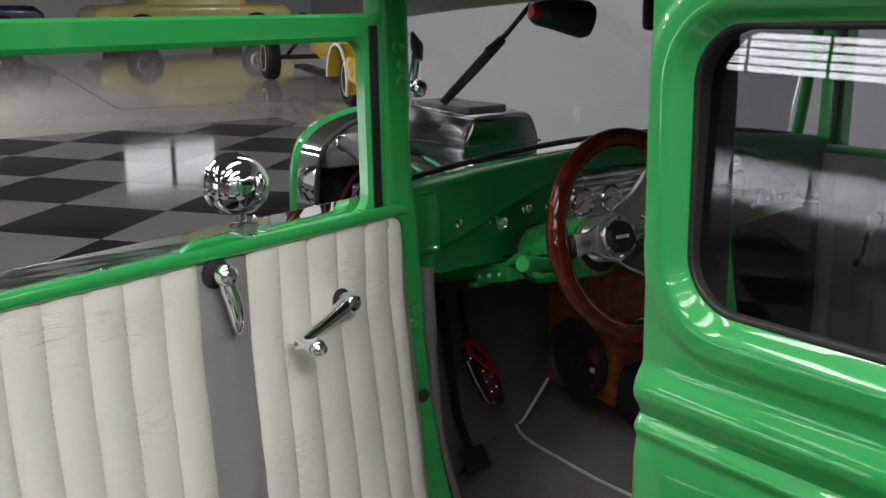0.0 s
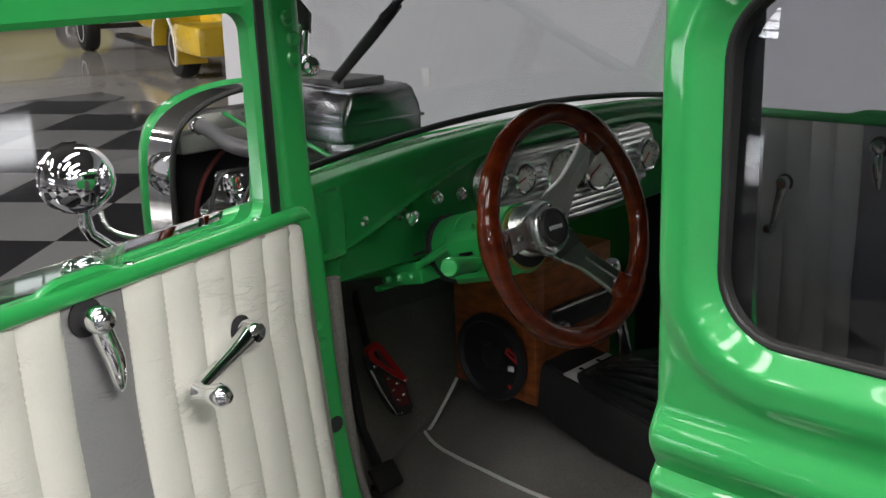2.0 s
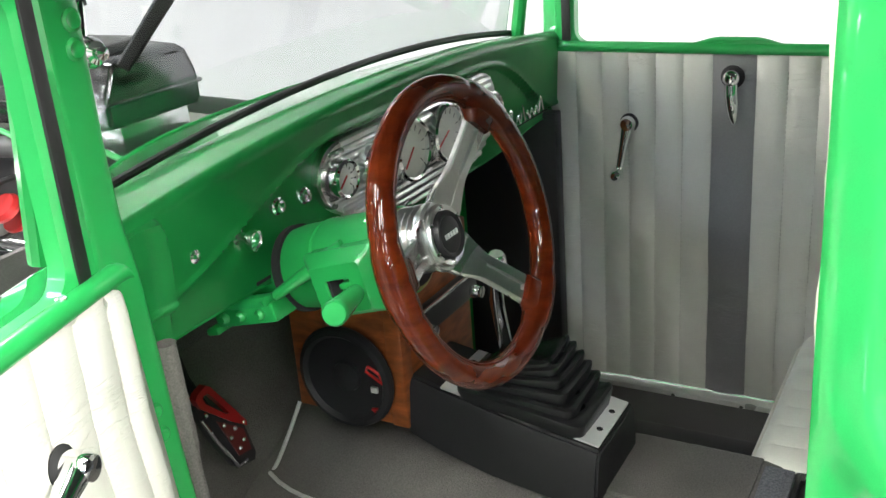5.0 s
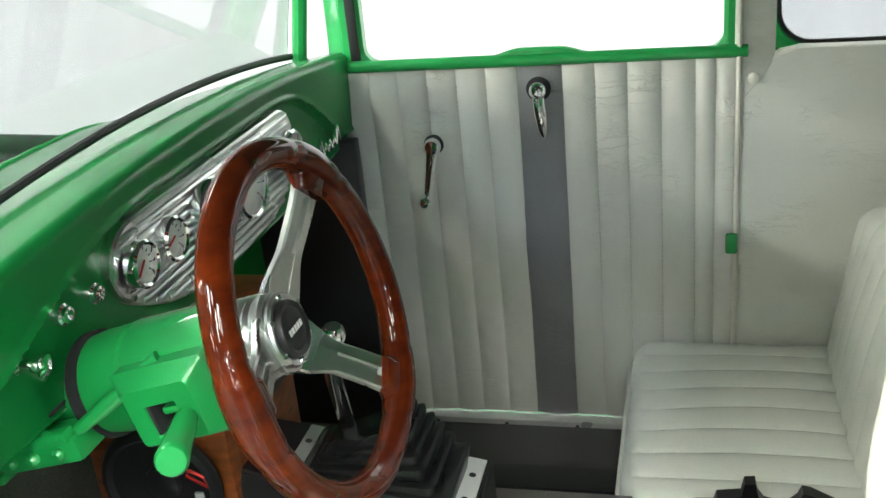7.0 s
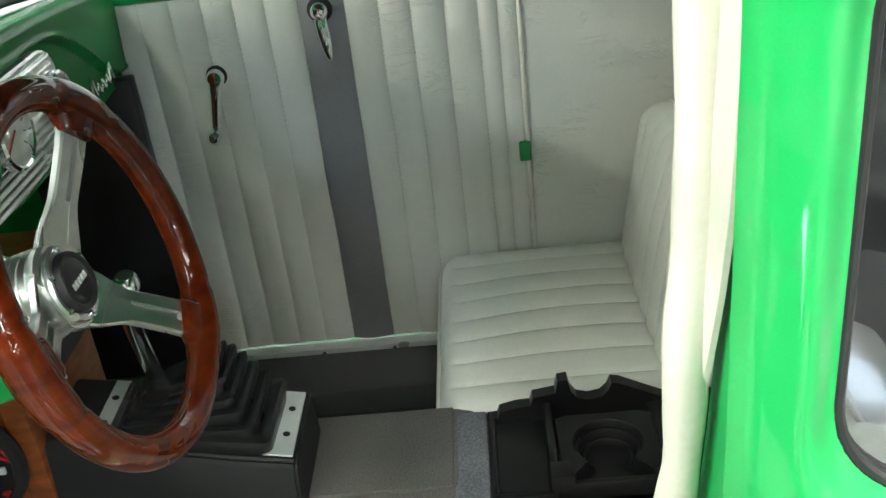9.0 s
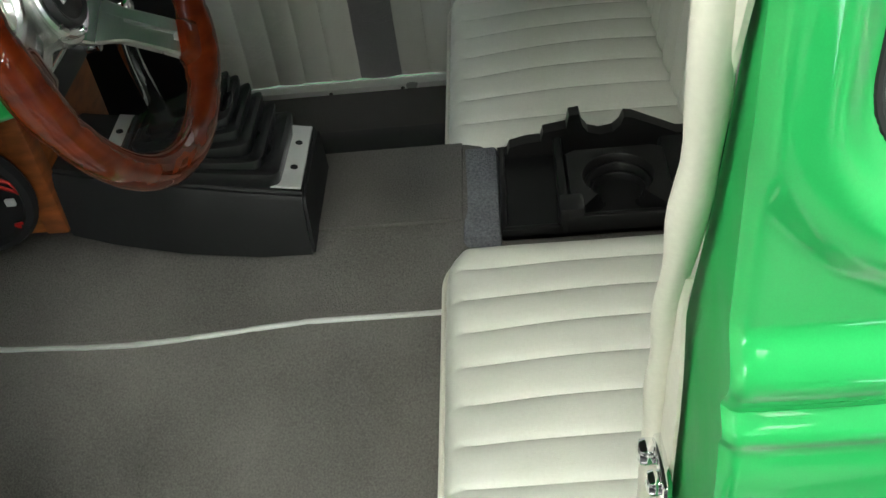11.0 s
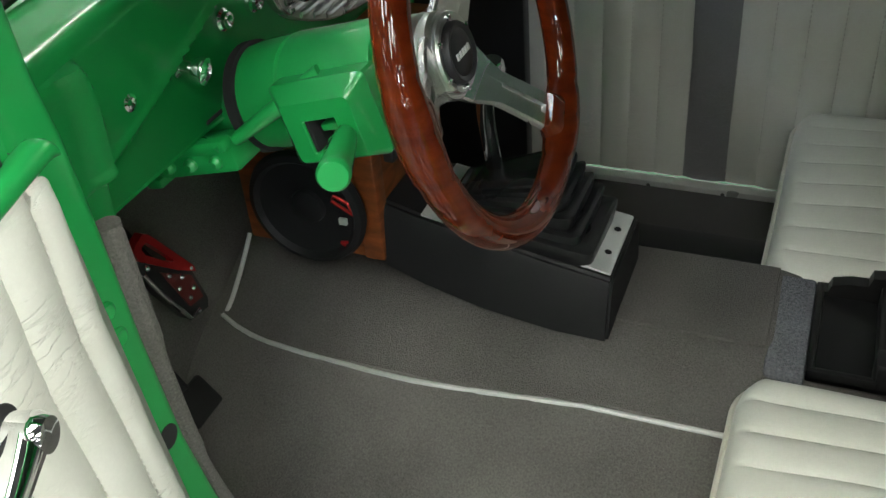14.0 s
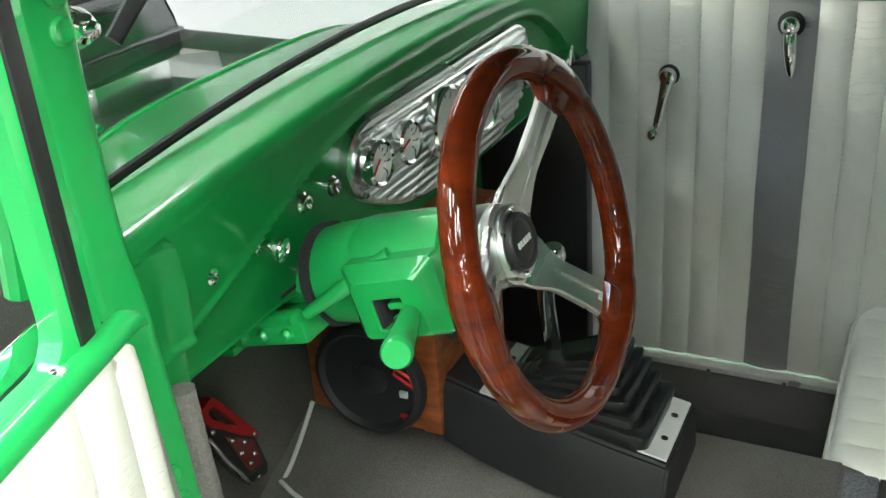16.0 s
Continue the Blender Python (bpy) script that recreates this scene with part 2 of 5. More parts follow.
CABINET_WOOD = wood("stained cabinet wood", (0.10, 0.025, 0.006), (0.30, 0.085, 0.022), 0.45, 0.25)


def glass(name, tint=(1, 1, 1), rough=0.0):
    m, nt, p = material(name)
    p.inputs["Base Color"].default_value = (*tint, 1)
    p.inputs["Roughness"].default_value = rough
    p.inputs["IOR"].default_value = 1.45
    p.inputs["Transmission Weight"].default_value = 1.0
    return m


GLASS = glass("window glass", (0.93, 0.95, 0.95))
SMOKED = glass("tinted window glass", (0.44, 0.45, 0.48))
SCREEN = glass("faintly tinted windscreen glass", (0.62, 0.64, 0.64))


def glow(name, color, strength):
    m, nt, p = material(name)
    p.inputs["Base Color"].default_value = (0.8, 0.8, 0.8, 1)
    p.inputs["Emission Color"].default_value = (*color, 1)
    p.inputs["Emission Strength"].default_value = strength
    return m


TUBE_LIGHT = glow("fluorescent tube", (1.0, 0.98, 0.95), 14.0)
SKYPANE = glow("translucent pane", (0.95, 0.98, 1.0), 2.6)
DAYLIGHT = glow("overcast sky", (0.93, 0.97, 1.0), 24.0)


CONCRETE = textured("polished concrete", (0.34, 0.335, 0.315), 0.065, 0, 30, 0.25, 0.02, 0.001, coarse=0.7, rough_vary=0.025)
SCOOP_METAL = textured("dull cast scoop metal", (0.21, 0.21, 0.22), 0.2, 1, 120, 0.08, 0.03, 0.0005)
TANK_GREY = textured("grey tank metal", (0.30, 0.30, 0.28), 0.4, 0.3, 90, 0.12, 0.05, 0.0006)
VINYL_BLACK = textured("black vinyl cover", (0.011, 0.011, 0.012), 0.5, 0, 240, 0.2, 0.3, 0.001, spec=0.3)
TILE_DARK = textured("black floor tile", (0.018, 0.018, 0.02), 0.055, 0, 60, 0.25, 0.12, 0.0006, coarse=1.5, rough_vary=0.02)
TILE_GREY = textured("grey floor tile", (0.17, 0.17, 0.17), 0.065, 0, 60, 0.15, 0.12, 0.0006, coarse=1.5, rough_vary=0.02)

# ================= the showroom =================
def structure(name, bm, mat, label, category):
    return tagged(finish(name, bm, mat), label, category, kind="structure")


floor_ob = structure("floor", box((-22, -9, -0.2), (14, NORTH, -0.012)), CONCRETE, "polished grey concrete showroom floor with faint stains", "floor")
structure("wall_east", box((3.35, -9, -0.012), (3.6, 6.75, TOP)), WALL, "plain white painted partition wall beside the green car", "wall")
for name, lo, hi in (("wall_south", (-22, -9.2, -0.012), (14, -9, TOP)), ("wall_far_east", (14, -9, -0.012), (14.2, NORTH, TOP))):
    structure(name, box(lo, hi), WALL_GREY, "plain grey painted showroom wall", "wall")
WY0, WY1, WZ0, WZ1 = 9.3, 17.1, 1.10, 2.17       # a band of daylight windows in the far wall
west = box((-22.2, -9, -0.012), (-22, NORTH, WZ0))
for lo, hi in (((-22.2, -9, WZ1), (-22, NORTH, TOP)), ((-22.2, -9, WZ0), (-22, WY0, WZ1)), ((-22.2, WY1, WZ0), (-22, NORTH, WZ1))):
    add_box(west, lo, hi)
structure("wall_west", west, WALL_GREY, "plain grey painted showroom wall with a band of windows", "wall")
WINDOW = tagged(finish("window_1", box((-22.08, WY0, WZ0), (-22.02, WY1, WZ0 + 0.04), 0.005), DARK), "dark framed band of daylight windows in the grey wall", "window", kind="structure")
part("window_frame", box((-22.08, WY0, WZ1 - 0.04), (-22.02, WY1, WZ1), 0.005), DARK, WINDOW)
for k in range(1, 5):
    z = WZ0 + (WZ1 - WZ0) * k / 5
    part("rail", box((-22.07, WY0, z - 0.025), (-22.03, WY1, z + 0.025), 0.003), DARK, WINDOW)
for y in (WY0 + 0.02, 10.35, 12.7, 15.05, WY1 - 0.02):
    part("mullion", box((-22.085, y - 0.03, WZ0), (-22.015, y + 0.03, WZ1), 0.004), DARK, WINDOW)
structure("backdrop", box((-22.6, WY0 - 0.8, WZ0 - 0.6), (-22.55, WY1 + 0.8, WZ1 + 0.6)), DAYLIGHT, "bright overcast sky outside the windows", "sky")
# pale north wall with two high translucent panes
NX = (7.6, 9.02, 9.16, 10.45)
NZ0, NZ1 = 3.45, 4.82
north = box((-22, NORTH, -0.012), (14.2, NORTH + 0.2, NZ0))
for lo, hi in (((-22, NORTH, NZ1), (14.2, NORTH + 0.2, TOP)), ((-22, NORTH, NZ0), (NX[0], NORTH + 0.2, NZ1)), ((NX[1], NORTH, NZ0), (NX[2], NORTH + 0.2, NZ1)), ((NX[3], NORTH, NZ0), (14.2, NORTH + 0.2, NZ1))):
    add_box(north, lo, hi)
structure("wall_north", north, WALL, "pale painted showroom wall with two high windows", "wall")
for k in (0, 2):
    w2 = tagged(finish("window_2" if k == 0 else "window_3", box((NX[k], NORTH + 0.04, NZ0), (NX[k + 1], NORTH + 0.10, NZ0 + 0.05), 0.005), DARK), "high window with translucent panes in the pale wall", "window", kind="structure")
    part("window_frame", box((NX[k], NORTH + 0.04, NZ1 - 0.05), (NX[k + 1], NORTH + 0.10, NZ1), 0.005), DARK, w2)
    part("translucent_pane", box((NX[k], NORTH + 0.06, NZ0 + 0.05), (NX[k + 1], NORTH + 0.075, NZ1 - 0.05)), SKYPANE, w2, "glowing translucent pane")
structure("ceiling", box((-22.2, -9, TOP), (14, NORTH, TOP + 0.2)), CEILING_PAINT, "dark grey painted showroom ceiling", "ceiling")
structure("baseboard", box((3.335, -9, -0.012), (3.35, 6.75, 0.10), 0.004), BLACK, "black rubber baseboard along the white wall", "baseboard")

for name, a, b in (("floor_joint", (3.9, 25.5), (2.11, 10.83)), ("floor_joint", (2.11, 10.83), (4.6, 10.56))):
    d = (Vector(b) - Vector(a))
    part(name, box((0, -0.006, -0.0115), (d.length, 0.006, -0.0105), 0, Matrix.Translation((a[0], a[1], 0)) @ Matrix.Rotation(math.atan2(d.y, d.x), 4, "Z")), DARK, floor_ob)

OUTLET = thing("wall_outlet", "white wall socket on the white wall", "wall socket", m=Matrix.Translation((3.35, 4.23, 0.575)))
part("cover_plate", box((-0.006, -0.038, -0.06), (0.0, 0.038, 0.06), 0.002), WHITE_ENAMEL, OUTLET)
for z in (-0.024, 0.024):
    part("socket", box((-0.009, -0.018, z - 0.014), (-0.005, 0.018, z + 0.014), 0.003), WHITE_ENAMEL, OUTLET)


def light_fixture():
    ob = thing("ceiling_light", "white fluorescent fixture with bare tubes hung under the ceiling", "ceiling light", "showroom ceiling lights", m=Matrix.Translation((0, 0, 0)))
    tray = box((-0.65, -0.33, 0.03), (0.65, 0.33, 0.06), 0.005)
    part("tray", tray, WHITE_ENAMEL, ob)
    for s in (-0.6, 0.6):
        part("hanger", tube([(s, 0, 0.05), (s, 0, TOP - CEILING + 0.36)], 0.006, 6), WHITE_ENAMEL, ob)
    for k in range(4):
        y0 = -0.27 + 0.18 * k
        part("tube", tube([(-0.6, y0, 0.0), (0.6, y0, 0.0)], 0.016, 8), TUBE_LIGHT, ob)
    return ob


first = None
for x, y, *watts in LAMPS + FAR:
    here = Matrix.Translation((x, y, CEILING - 0.36))
    if first is None:
        first = light_fixture()
        first.matrix_basis = here
    else:
        copy_thing(first, here)
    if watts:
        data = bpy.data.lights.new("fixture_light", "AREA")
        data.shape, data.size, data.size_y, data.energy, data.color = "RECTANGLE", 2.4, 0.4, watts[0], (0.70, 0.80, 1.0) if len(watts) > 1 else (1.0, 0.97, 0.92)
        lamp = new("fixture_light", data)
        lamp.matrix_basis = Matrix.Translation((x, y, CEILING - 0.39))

# ================= the car's shell =================
CAR = thing("vintage_car", "bright green vintage hot rod coupe with its driver door open", "car")
P_IN = 0.56            # inner face of the passenger side
HINGE = Vector((-0.698, 0.245, 0))
DOOR_U = Vector((-0.965, -0.262, 0)).normalized()


def side_x(y):
    """How far the outer skin lies out, on the open side, along the car."""
    return -0.66 - 0.107 * smoothstep(0.35, -0.42, y) + 0.10 * smoothstep(-0.75, -1.45, y) ** 2


WIN_Y, WIN_Z, WIN_W, WIN_H, WIN_R = -0.7295, 1.2975, 0.589, 0.273, 0.056


def window_distance(y, z):
    qx, qz = abs(y - WIN_Y) - WIN_W / 2 + WIN_R, abs(z - WIN_Z) - WIN_H / 2 + WIN_R
    return math.hypot(max(qx, 0), max(qz, 0)) + min(max(qx, qz), 0) - WIN_R


def roll(d, w):
    """A half-round moulding of half-width w."""
    return math.sqrt(max(0.0, 1 - (d / w) ** 2))


def soft_bead(d, w):
    return math.cos(min(1, abs(d) / w) * math.pi / 2) ** 2


def skin_out(y, z):
    d = window_distance(y, z)
    out = 0.013 * soft_bead(z - 1.062, 0.030) ** 0.7 + 0.0075 * soft_bead(z - 1.021, 0.014) ** 0.8
    out += 0.010 * smoothstep(1.045, 0.98, z) * smoothstep(0.40, 0.7, z)
    out += 0.005 * smoothstep(0.056, 0.040, d) * smoothstep(0.0, 0.026, d)
    out -= 0.016 * smoothstep(0.024, 0.0, d)
    out -= 0.05 * smoothstep(1.46, 1.62, z) ** 2
    out += 0.006 * smoothstep(-0.80, -0.40, y)
    if y > -0.393:
        out -= 0.006 * ((y + 0.393) / 0.008) ** 2
    return out, d


def quarter_skin(s):
    """The rear side of the body with its window opening, pressed window surround and belt mouldings."""
    bm = bmesh.new()
    ys = span(-0.385, -0.60, 56) + span(-0.61, -1.3, 80)
    zs = span(0.36, 0.97, 24) + span(0.976, 1.60, 140)
    rows = []
    for y in ys:
        row = []
        for z in zs:
            d0, yy, zz = window_distance(y, z), y, z
            if -0.012 < d0 < 0:
                gy = (window_distance(y + 1e-4, z) - d0) / 1e-4
                gz = (window_distance(y, z + 1e-4) - d0) / 1e-4
                yy, zz = y - d0 * gy, z - d0 * gz
            out, d = skin_out(yy, zz)
            row.append((bm.verts.new((s(side_x(yy) - out), yy, zz)), d0))
        rows.append(row)
    for a, b in zip(rows, rows[1:]):
        for i in range(len(zs) - 1):
            ds = (a[i][1], a[i + 1][1], b[i][1], b[i + 1][1])
            if max(ds) > 0 and min(ds) > -0.012:
                bm.faces.new((a[i][0], a[i + 1][0], b[i + 1][0], b[i][0]))
    bmesh.ops.delete(bm, geom=[v for v in bm.verts if not v.link_faces], context="VERTS")
    return bm


def quarter(s, label):
    skin = part("quarter_panel", quarter_skin(s), GREEN, CAR)
    pts = rounded_rect(WIN_W + 0.003, WIN_H + 0.003, WIN_R, 10, WIN_Y, WIN_Z)
    lean = lambda z: 0.0125 + 0.044 * (z - 1.16)
    seal = tube([(s(side_x(y) + 0.0125), y, z) for y, z in pts], 0.0040, 10, True)
    slim = rounded_rect(WIN_W - 0.004, WIN_H - 0.004, WIN_R - 0.002, 10, WIN_Y, WIN_Z)
    add_rings(seal, [[(s(side_x(y) + 0.0125), y, z) for y, z in pts], [(s(side_x(y) + 0.0145), y, z) for y, z in slim], [(s(side_x(y) + max(0.0165, lean(z) + 0.0065)), y, z) for y, z in slim], [(s(side_x(y) + max(0.0165, lean(z) + 0.0065)), y, z) for y, z in pts]], closed=True)
    part("window_seal", seal, RUBBER, CAR, "black rubber window seal")
    pane = bmesh.new()
    inner = rounded_rect(WIN_W + 0.012, WIN_H + 0.012, WIN_R, 8, WIN_Y, WIN_Z)
    add_rings(pane, [[(s(side_x(y) + lean(z) + o), y, z) for y, z in inner] for o in (0.006, 0.010)])
    g = part("window_pane", pane, SMOKED, CAR, label)
    g.visible_shadow = False


quarter(lambda x: x, "dark tinted quarter window glass")
WIN_Z -= 0.035
quarter(lambda x: -x - 0.127, "dark tinted quarter window glass")

# roof, rear and floor pan close the cab
roof = bmesh.new()
add_grid(roof, span(-0.72, 0.62, 26), span(-1.32, 0.42, 30), lambda x, y: (x, y, 1.60 + 0.05 * (1 - ((x + 0.05) / 0.67) ** 4) - 0.05 * smoothstep(0.2, 0.42, y) ** 2))
bmesh.ops.solidify(roof, geom=roof.faces[:], thickness=0.02)
part("roof", roof, GREEN, CAR)
headliner = bmesh.new()
add_grid(headliner, span(-0.66, 0.56, 20), span(-1.28, 0.36, 20), lambda x, y: (x, y, 1.55 + 0.035 * (1 - ((x + 0.05) / 0.62) ** 4)))
bmesh.ops.solidify(headliner, geom=headliner.faces[:], thickness=0.008)
part("headliner", headliner, GREY_VINYL, CAR, "grey vinyl headliner")
part("rear_panel", box((-0.68, -1.34, 0.36), (0.58, -1.28, 1.60), 0.01), GREEN, CAR)
part("floor_pan", box((-0.62, -1.3, 0.36), (0.56, 0.72, 0.395), 0.004), DARK, CAR)
part("rear_bulkhead", box((-0.62, -0.80, 0.40), (0.545, -0.77, 1.08), 0.008), GREY_VINYL, CAR, "grey vinyl panel behind the seats")
part("parcel_shelf", box((-0.62, -1.27, 1.07), (0.545, -0.80, 1.09), 0.006), GREY_VINYL, CAR, "grey parcel shelf behind the seats")

# header over the windscreen
part("header", box((-0.66, 0.31, 1.485), (0.60, 0.40, 1.62), 0.012), GREEN, CAR)
trim = bmesh.new()
add_rings(trim, [[(x, 0.295, h - 0.004), (x, 0.310, h - 0.007), (x, 0.322, h), (x, 0.322, h + 0.024), (x, 0.295, h + 0.02)] for x, h in [(x, 1.452 + 0.032 * (1 - ((x + 0.02) / 0.6) ** 2)) for x in span(-0.62, 0.56, 20)]])
part("header_trim", trim, VINYL, CAR, "pale vinyl trim under the header")


def pillar(s, foot=0.0):
    """A front pillar: slim above the dashboard, broader below it."""
    bm = bmesh.new()
    rings = []
    for z, xi, xo in ((0.38, -0.500, -0.655), (0.46, -0.510, -0.656), (0.54, -0.532, -0.657), (0.60, -0.548, -0.658), (0.68, -0.566, -0.659), (0.78, -0.583, -0.660), (0.91, -0.594, -0.661), (1.03, -0.600, -0.662), (1.12, -0.606, -0.664), (1.17, -0.614, -0.666), (1.24, -0.617, -0.668), (1.40, -0.615, -0.670), (1.60, -0.618, -0.672)):
        xi = xi if foot == 0.0 else min(xi, foot)
        ring = rounded_rect(xi - xo, 0.062, 0.012, 4, (xi + xo) / 2, 0.312)
        rings.append([(s(x), y, z) for x, y in ring])
    return add_rings(bm, rings)


part("front_pillar", pillar(lambda x: x), GREEN, CAR)
part("front_pillar", pillar(lambda x: -x - 0.045, -0.606), GREEN, CAR)
# screw heads and dimples on the pillar's rear face
for x, z in ((-0.640, 1.40), (-0.632, 1.372), (-0.634, 1.346)):
    part("pillar_screw", lathe([(0.011, 0), (0.011, 0.002), (0.008, 0.004), (0.004, 0.002), (0, 0.002)], aim((x, 0.2815, z), (x, 0, z)), 16), GREEN, CAR)
for x, z in ((-0.628, 0.965), (-0.624, 0.935), (-0.585, 0.54), (-0.578, 0.515), (-0.57, 0.49)):
    part("pillar_screw", lathe([(0.010, 0), (0.010, 0.002), (0.007, 0.004), (0.003, 0.002), (0, 0.002)], aim((x, 0.2815, z), (x, 0, z)), 16), GREEN, CAR)
part("catch_hole", lathe([(0.013, 0), (0.013, 0.0015), (0, 0.0015)], aim((-0.608, 0.2815, 0.80), (-0.608, 0, 0.80)), 20), DARK, CAR, "dark round hole in the pillar")
# rails over the doors
for x0, x1 in ((-0.735, -0.655), (0.555, 0.63)):
    part("roof_rail", box((x0, -1.28, 1.50), (x1, 0.34, 1.61), 0.015), GREEN, CAR)
# rear door jamb on the open side; its inner edge follows the tuck of the body
def lace_x(z):
    return float(np.interp(z, (0.40, 0.53, 0.68, 0.78, 0.87, 0.96, 1.04, 1.12, 1.20, 1.30, 1.45, 1.56), (-0.584, -0.584, -0.582, -0.584, -0.594, -0.622, -0.650, -0.672, -0.690, -0.702, -0.710, -0.714)))


jamb = bmesh.new()
add_rings(jamb, [[(lace_x(z) + 0.02, -0.405, z), (-0.764 + 0.05 * smoothstep(1.46, 1.62, z) ** 2, -0.393, z), (-0.764 + 0.05 * smoothstep(1.46, 1.62, z) ** 2, -0.402, z), (lace_x(z) + 0.02, -0.416, z)] for z in span(0.37, 1.56, 48)])
part("door_jamb", jamb, GREEN_DULL, CAR, "green painted door jamb, duller than the body")
lace = [(lace_x(z) + 0.0045 * noise.noise(Vector((1.7, 0.2, z * 9))), -0.386 + 0.003 * noise.noise(Vector((4.1, 0.9, z * 13))), z) for z in span(0.42, 1.54, 60)]
part("windlace", tube(lace, [0.0110 + 0.0030 * noise.noise(Vector((0.3, 0.7, k * 0.31))) for k in range(61)], 14), PIPING, CAR, "ivory vinyl windlace round the door opening")


def flap(z0, z1, width):
    """A loose strip of vinyl beside the windlace; width gives its reach outward at a height."""
    bm = bmesh.new()
    rings = []
    for z in span(z0, z1, 40):
        x, w = lace_x(z) - 0.004, max(0.003, width(z))
        wave = 0.0015 * noise.noise(Vector((2.2, 5.1, z * 14)))
        rings.append([(x - w * q, -0.3900 - 0.0028 * q + wave * q + b, z) for q, b in ((0, 0.0), (0.35, 0.001), (0.7, 0.001), (1, 0.0), (1, -0.003), (0, -0.003))])
    return add_rings(bm, rings)


part("windlace_flap", flap(1.15, 1.54, lambda z: 0.030 * smoothstep(1.14, 1.34, z)), PIPING, CAR, "ivory vinyl windlace flap")
part("windlace_flap", flap(0.42, 1.00, lambda z: 0.036 * smoothstep(1.0, 0.84, z)), PIPING, CAR, "ivory vinyl windlace flap")
# added strip hides the jamb's green behind the glass, where only shade belongs
part("jamb_shade", box((-0.742, -0.4265, 1.09), (-0.684, -0.4205, 1.56), 0.002), BLACK, CAR, "black strip added behind the door jamb for its shade")
striker = bmesh.new()
add_box(striker, (-0.648, -0.392, 0.752), (-0.587, -0.384, 0.782), 0.003)
add_box(striker, (-0.610, -0.388, 0.756), (-0.592, -0.370, 0.778), 0.006)
add_box(striker, (-0.640, -0.388, 0.757), (-0.622, -0.373, 0.777), 0.006)
part("striker", striker, CHROME, CAR, "chrome door striker")

# sills
sill = box((-0.588, -0.42, 0.33), (-0.475, 0.34, 0.426), 0.010)
bmesh.ops.transform(sill, matrix=Matrix(((1, 0.17, 0, 0), (0, 1, 0, 0), (0, 0, 1, 0), (0, 0, 0, 1))), verts=sill.verts)
part("door_sill", sill, GREEN, CAR)
for x, r, z in ((-0.535, 0.0035, 0.4255), (-0.584, 0.005, 0.4225)):
    part("sill_bead", tube([(x + 0.17 * y + 0.0012 * noise.noise(Vector((x * 40, y * 11, 1.3))), y, z + 0.0012 * noise.noise(Vector((y * 17, 2.1, x * 50)))) for y in span(-0.40, 0.325, 40)], r, 8), GREEN, CAR)
# added dark box fills the black area below and outside the sill
under_sill_box = box((-0.69, -0.42, 0.30), (-0.586, 0.30, 0.375), 0.01)
bmesh.ops.transform(under_sill_box, matrix=Matrix(((1, 0.10, 0, 0), (0, 1, 0, 0), (0, 0, 1, 0), (0, 0, 0, 1))), verts=under_sill_box.verts)
part("under_sill_box", under_sill_box, DARK, CAR, "dark box under the door opening")
part("door_sill", box((0.50, -0.42, 0.33), (0.60, 0.32, 0.402), 0.008), GREEN, CAR)
for k in range(5):
    part("sill_dimple", lathe([(0.009, 0), (0.008, 0.002), (0.004, 0.003), (0, 0.003)], Matrix.Translation((-0.5462 - 0.0068 * (k - 2.15), -0.0455 * (k - 2.15), 0.4255)), 14), GREEN, CAR)
SHEAR = Matrix(((1, 0.17, 0, 0), (0, 1, 0, 0), (0, 0, 1, 0), (0, 0, 0, 1)))
plate = bmesh.new()
add_box(plate, (-0.527, -0.36, 0.4265), (-0.482, 0.335, 0.430), 0.001)
bmesh.ops.transform(plate, matrix=SHEAR, verts=plate.verts)
sp = part("scuff_plate", plate, TRIM_METAL, CAR, "ribbed aluminium door sill plate")
for k in range(7):
    part("rib", box((-0.5245 + 0.0059 * k, -0.358, 0.4295), (-0.5212 + 0.0059 * k, 0.333, 0.4325), 0.0012, SHEAR), TRIM_METAL, sp)
for y in (0.30, 0.15, -0.015, -0.18, -0.34):
    part("screw", lathe([(0.005, 0), (0.005, 0.0015), (0, 0.002)], Matrix.Translation((-0.506 + 0.17 * y, y, 0.4323)), 12), DARK, sp)
sp = part("scuff_plate", box((0.530, -0.36, 0.402), (0.5565, 0.30, 0.420), 0.002), PLATE, CAR, "aluminium door sill plate")
for y in (0.2, 0.06, -0.08, -0.2):
    part("screw", lathe([(0.004, 0), (0.004, 0.0015), (0, 0.002)], aim((0.5305, y, 0.411), (0, y, 0.411)), 10), CHROME, sp)

# ---- cowl, firewall ----
def cowl_point(a, y):
    w = 0.628 - 0.255 * ((y - 0.345) / 0.325) ** 1.15
    cx = -0.035 + 0.12 * max(0, y - 0.345)
    z_top = 1.188 - 0.21 * max(0, y - 0.37)
    if a < 0.25:
        return (cx - w, y, 0.45 + (0.98 - 0.45) * a / 0.25)
    if a > 0.75:
        return (cx + w, y, 0.45 + (0.98 - 0.45) * (1 - a) / 0.25)
    k = (a - 0.25) / 0.5 * math.pi
    cs, sn = math.cos(k), math.sin(k)
    return (cx - w * math.copysign(abs(cs) ** 0.6, cs), y, 0.98 + (z_top - 0.98) * abs(sn) ** 0.6)


cowl = bmesh.new()
add_grid(cowl, span(0.0, 1.0, 96), span(0.345, 0.67, 12), cowl_point)
bmesh.ops.solidify(cowl, geom=cowl.faces[:], thickness=0.003)
part("cowl", cowl, GREEN, CAR)
ridge = [cowl_point(a, 0.64) for a in span(0.0, 1.0, 60)]
part("cowl_bead", tube([Vector(p) for p in ridge], 0.004, 8), GREEN, CAR)
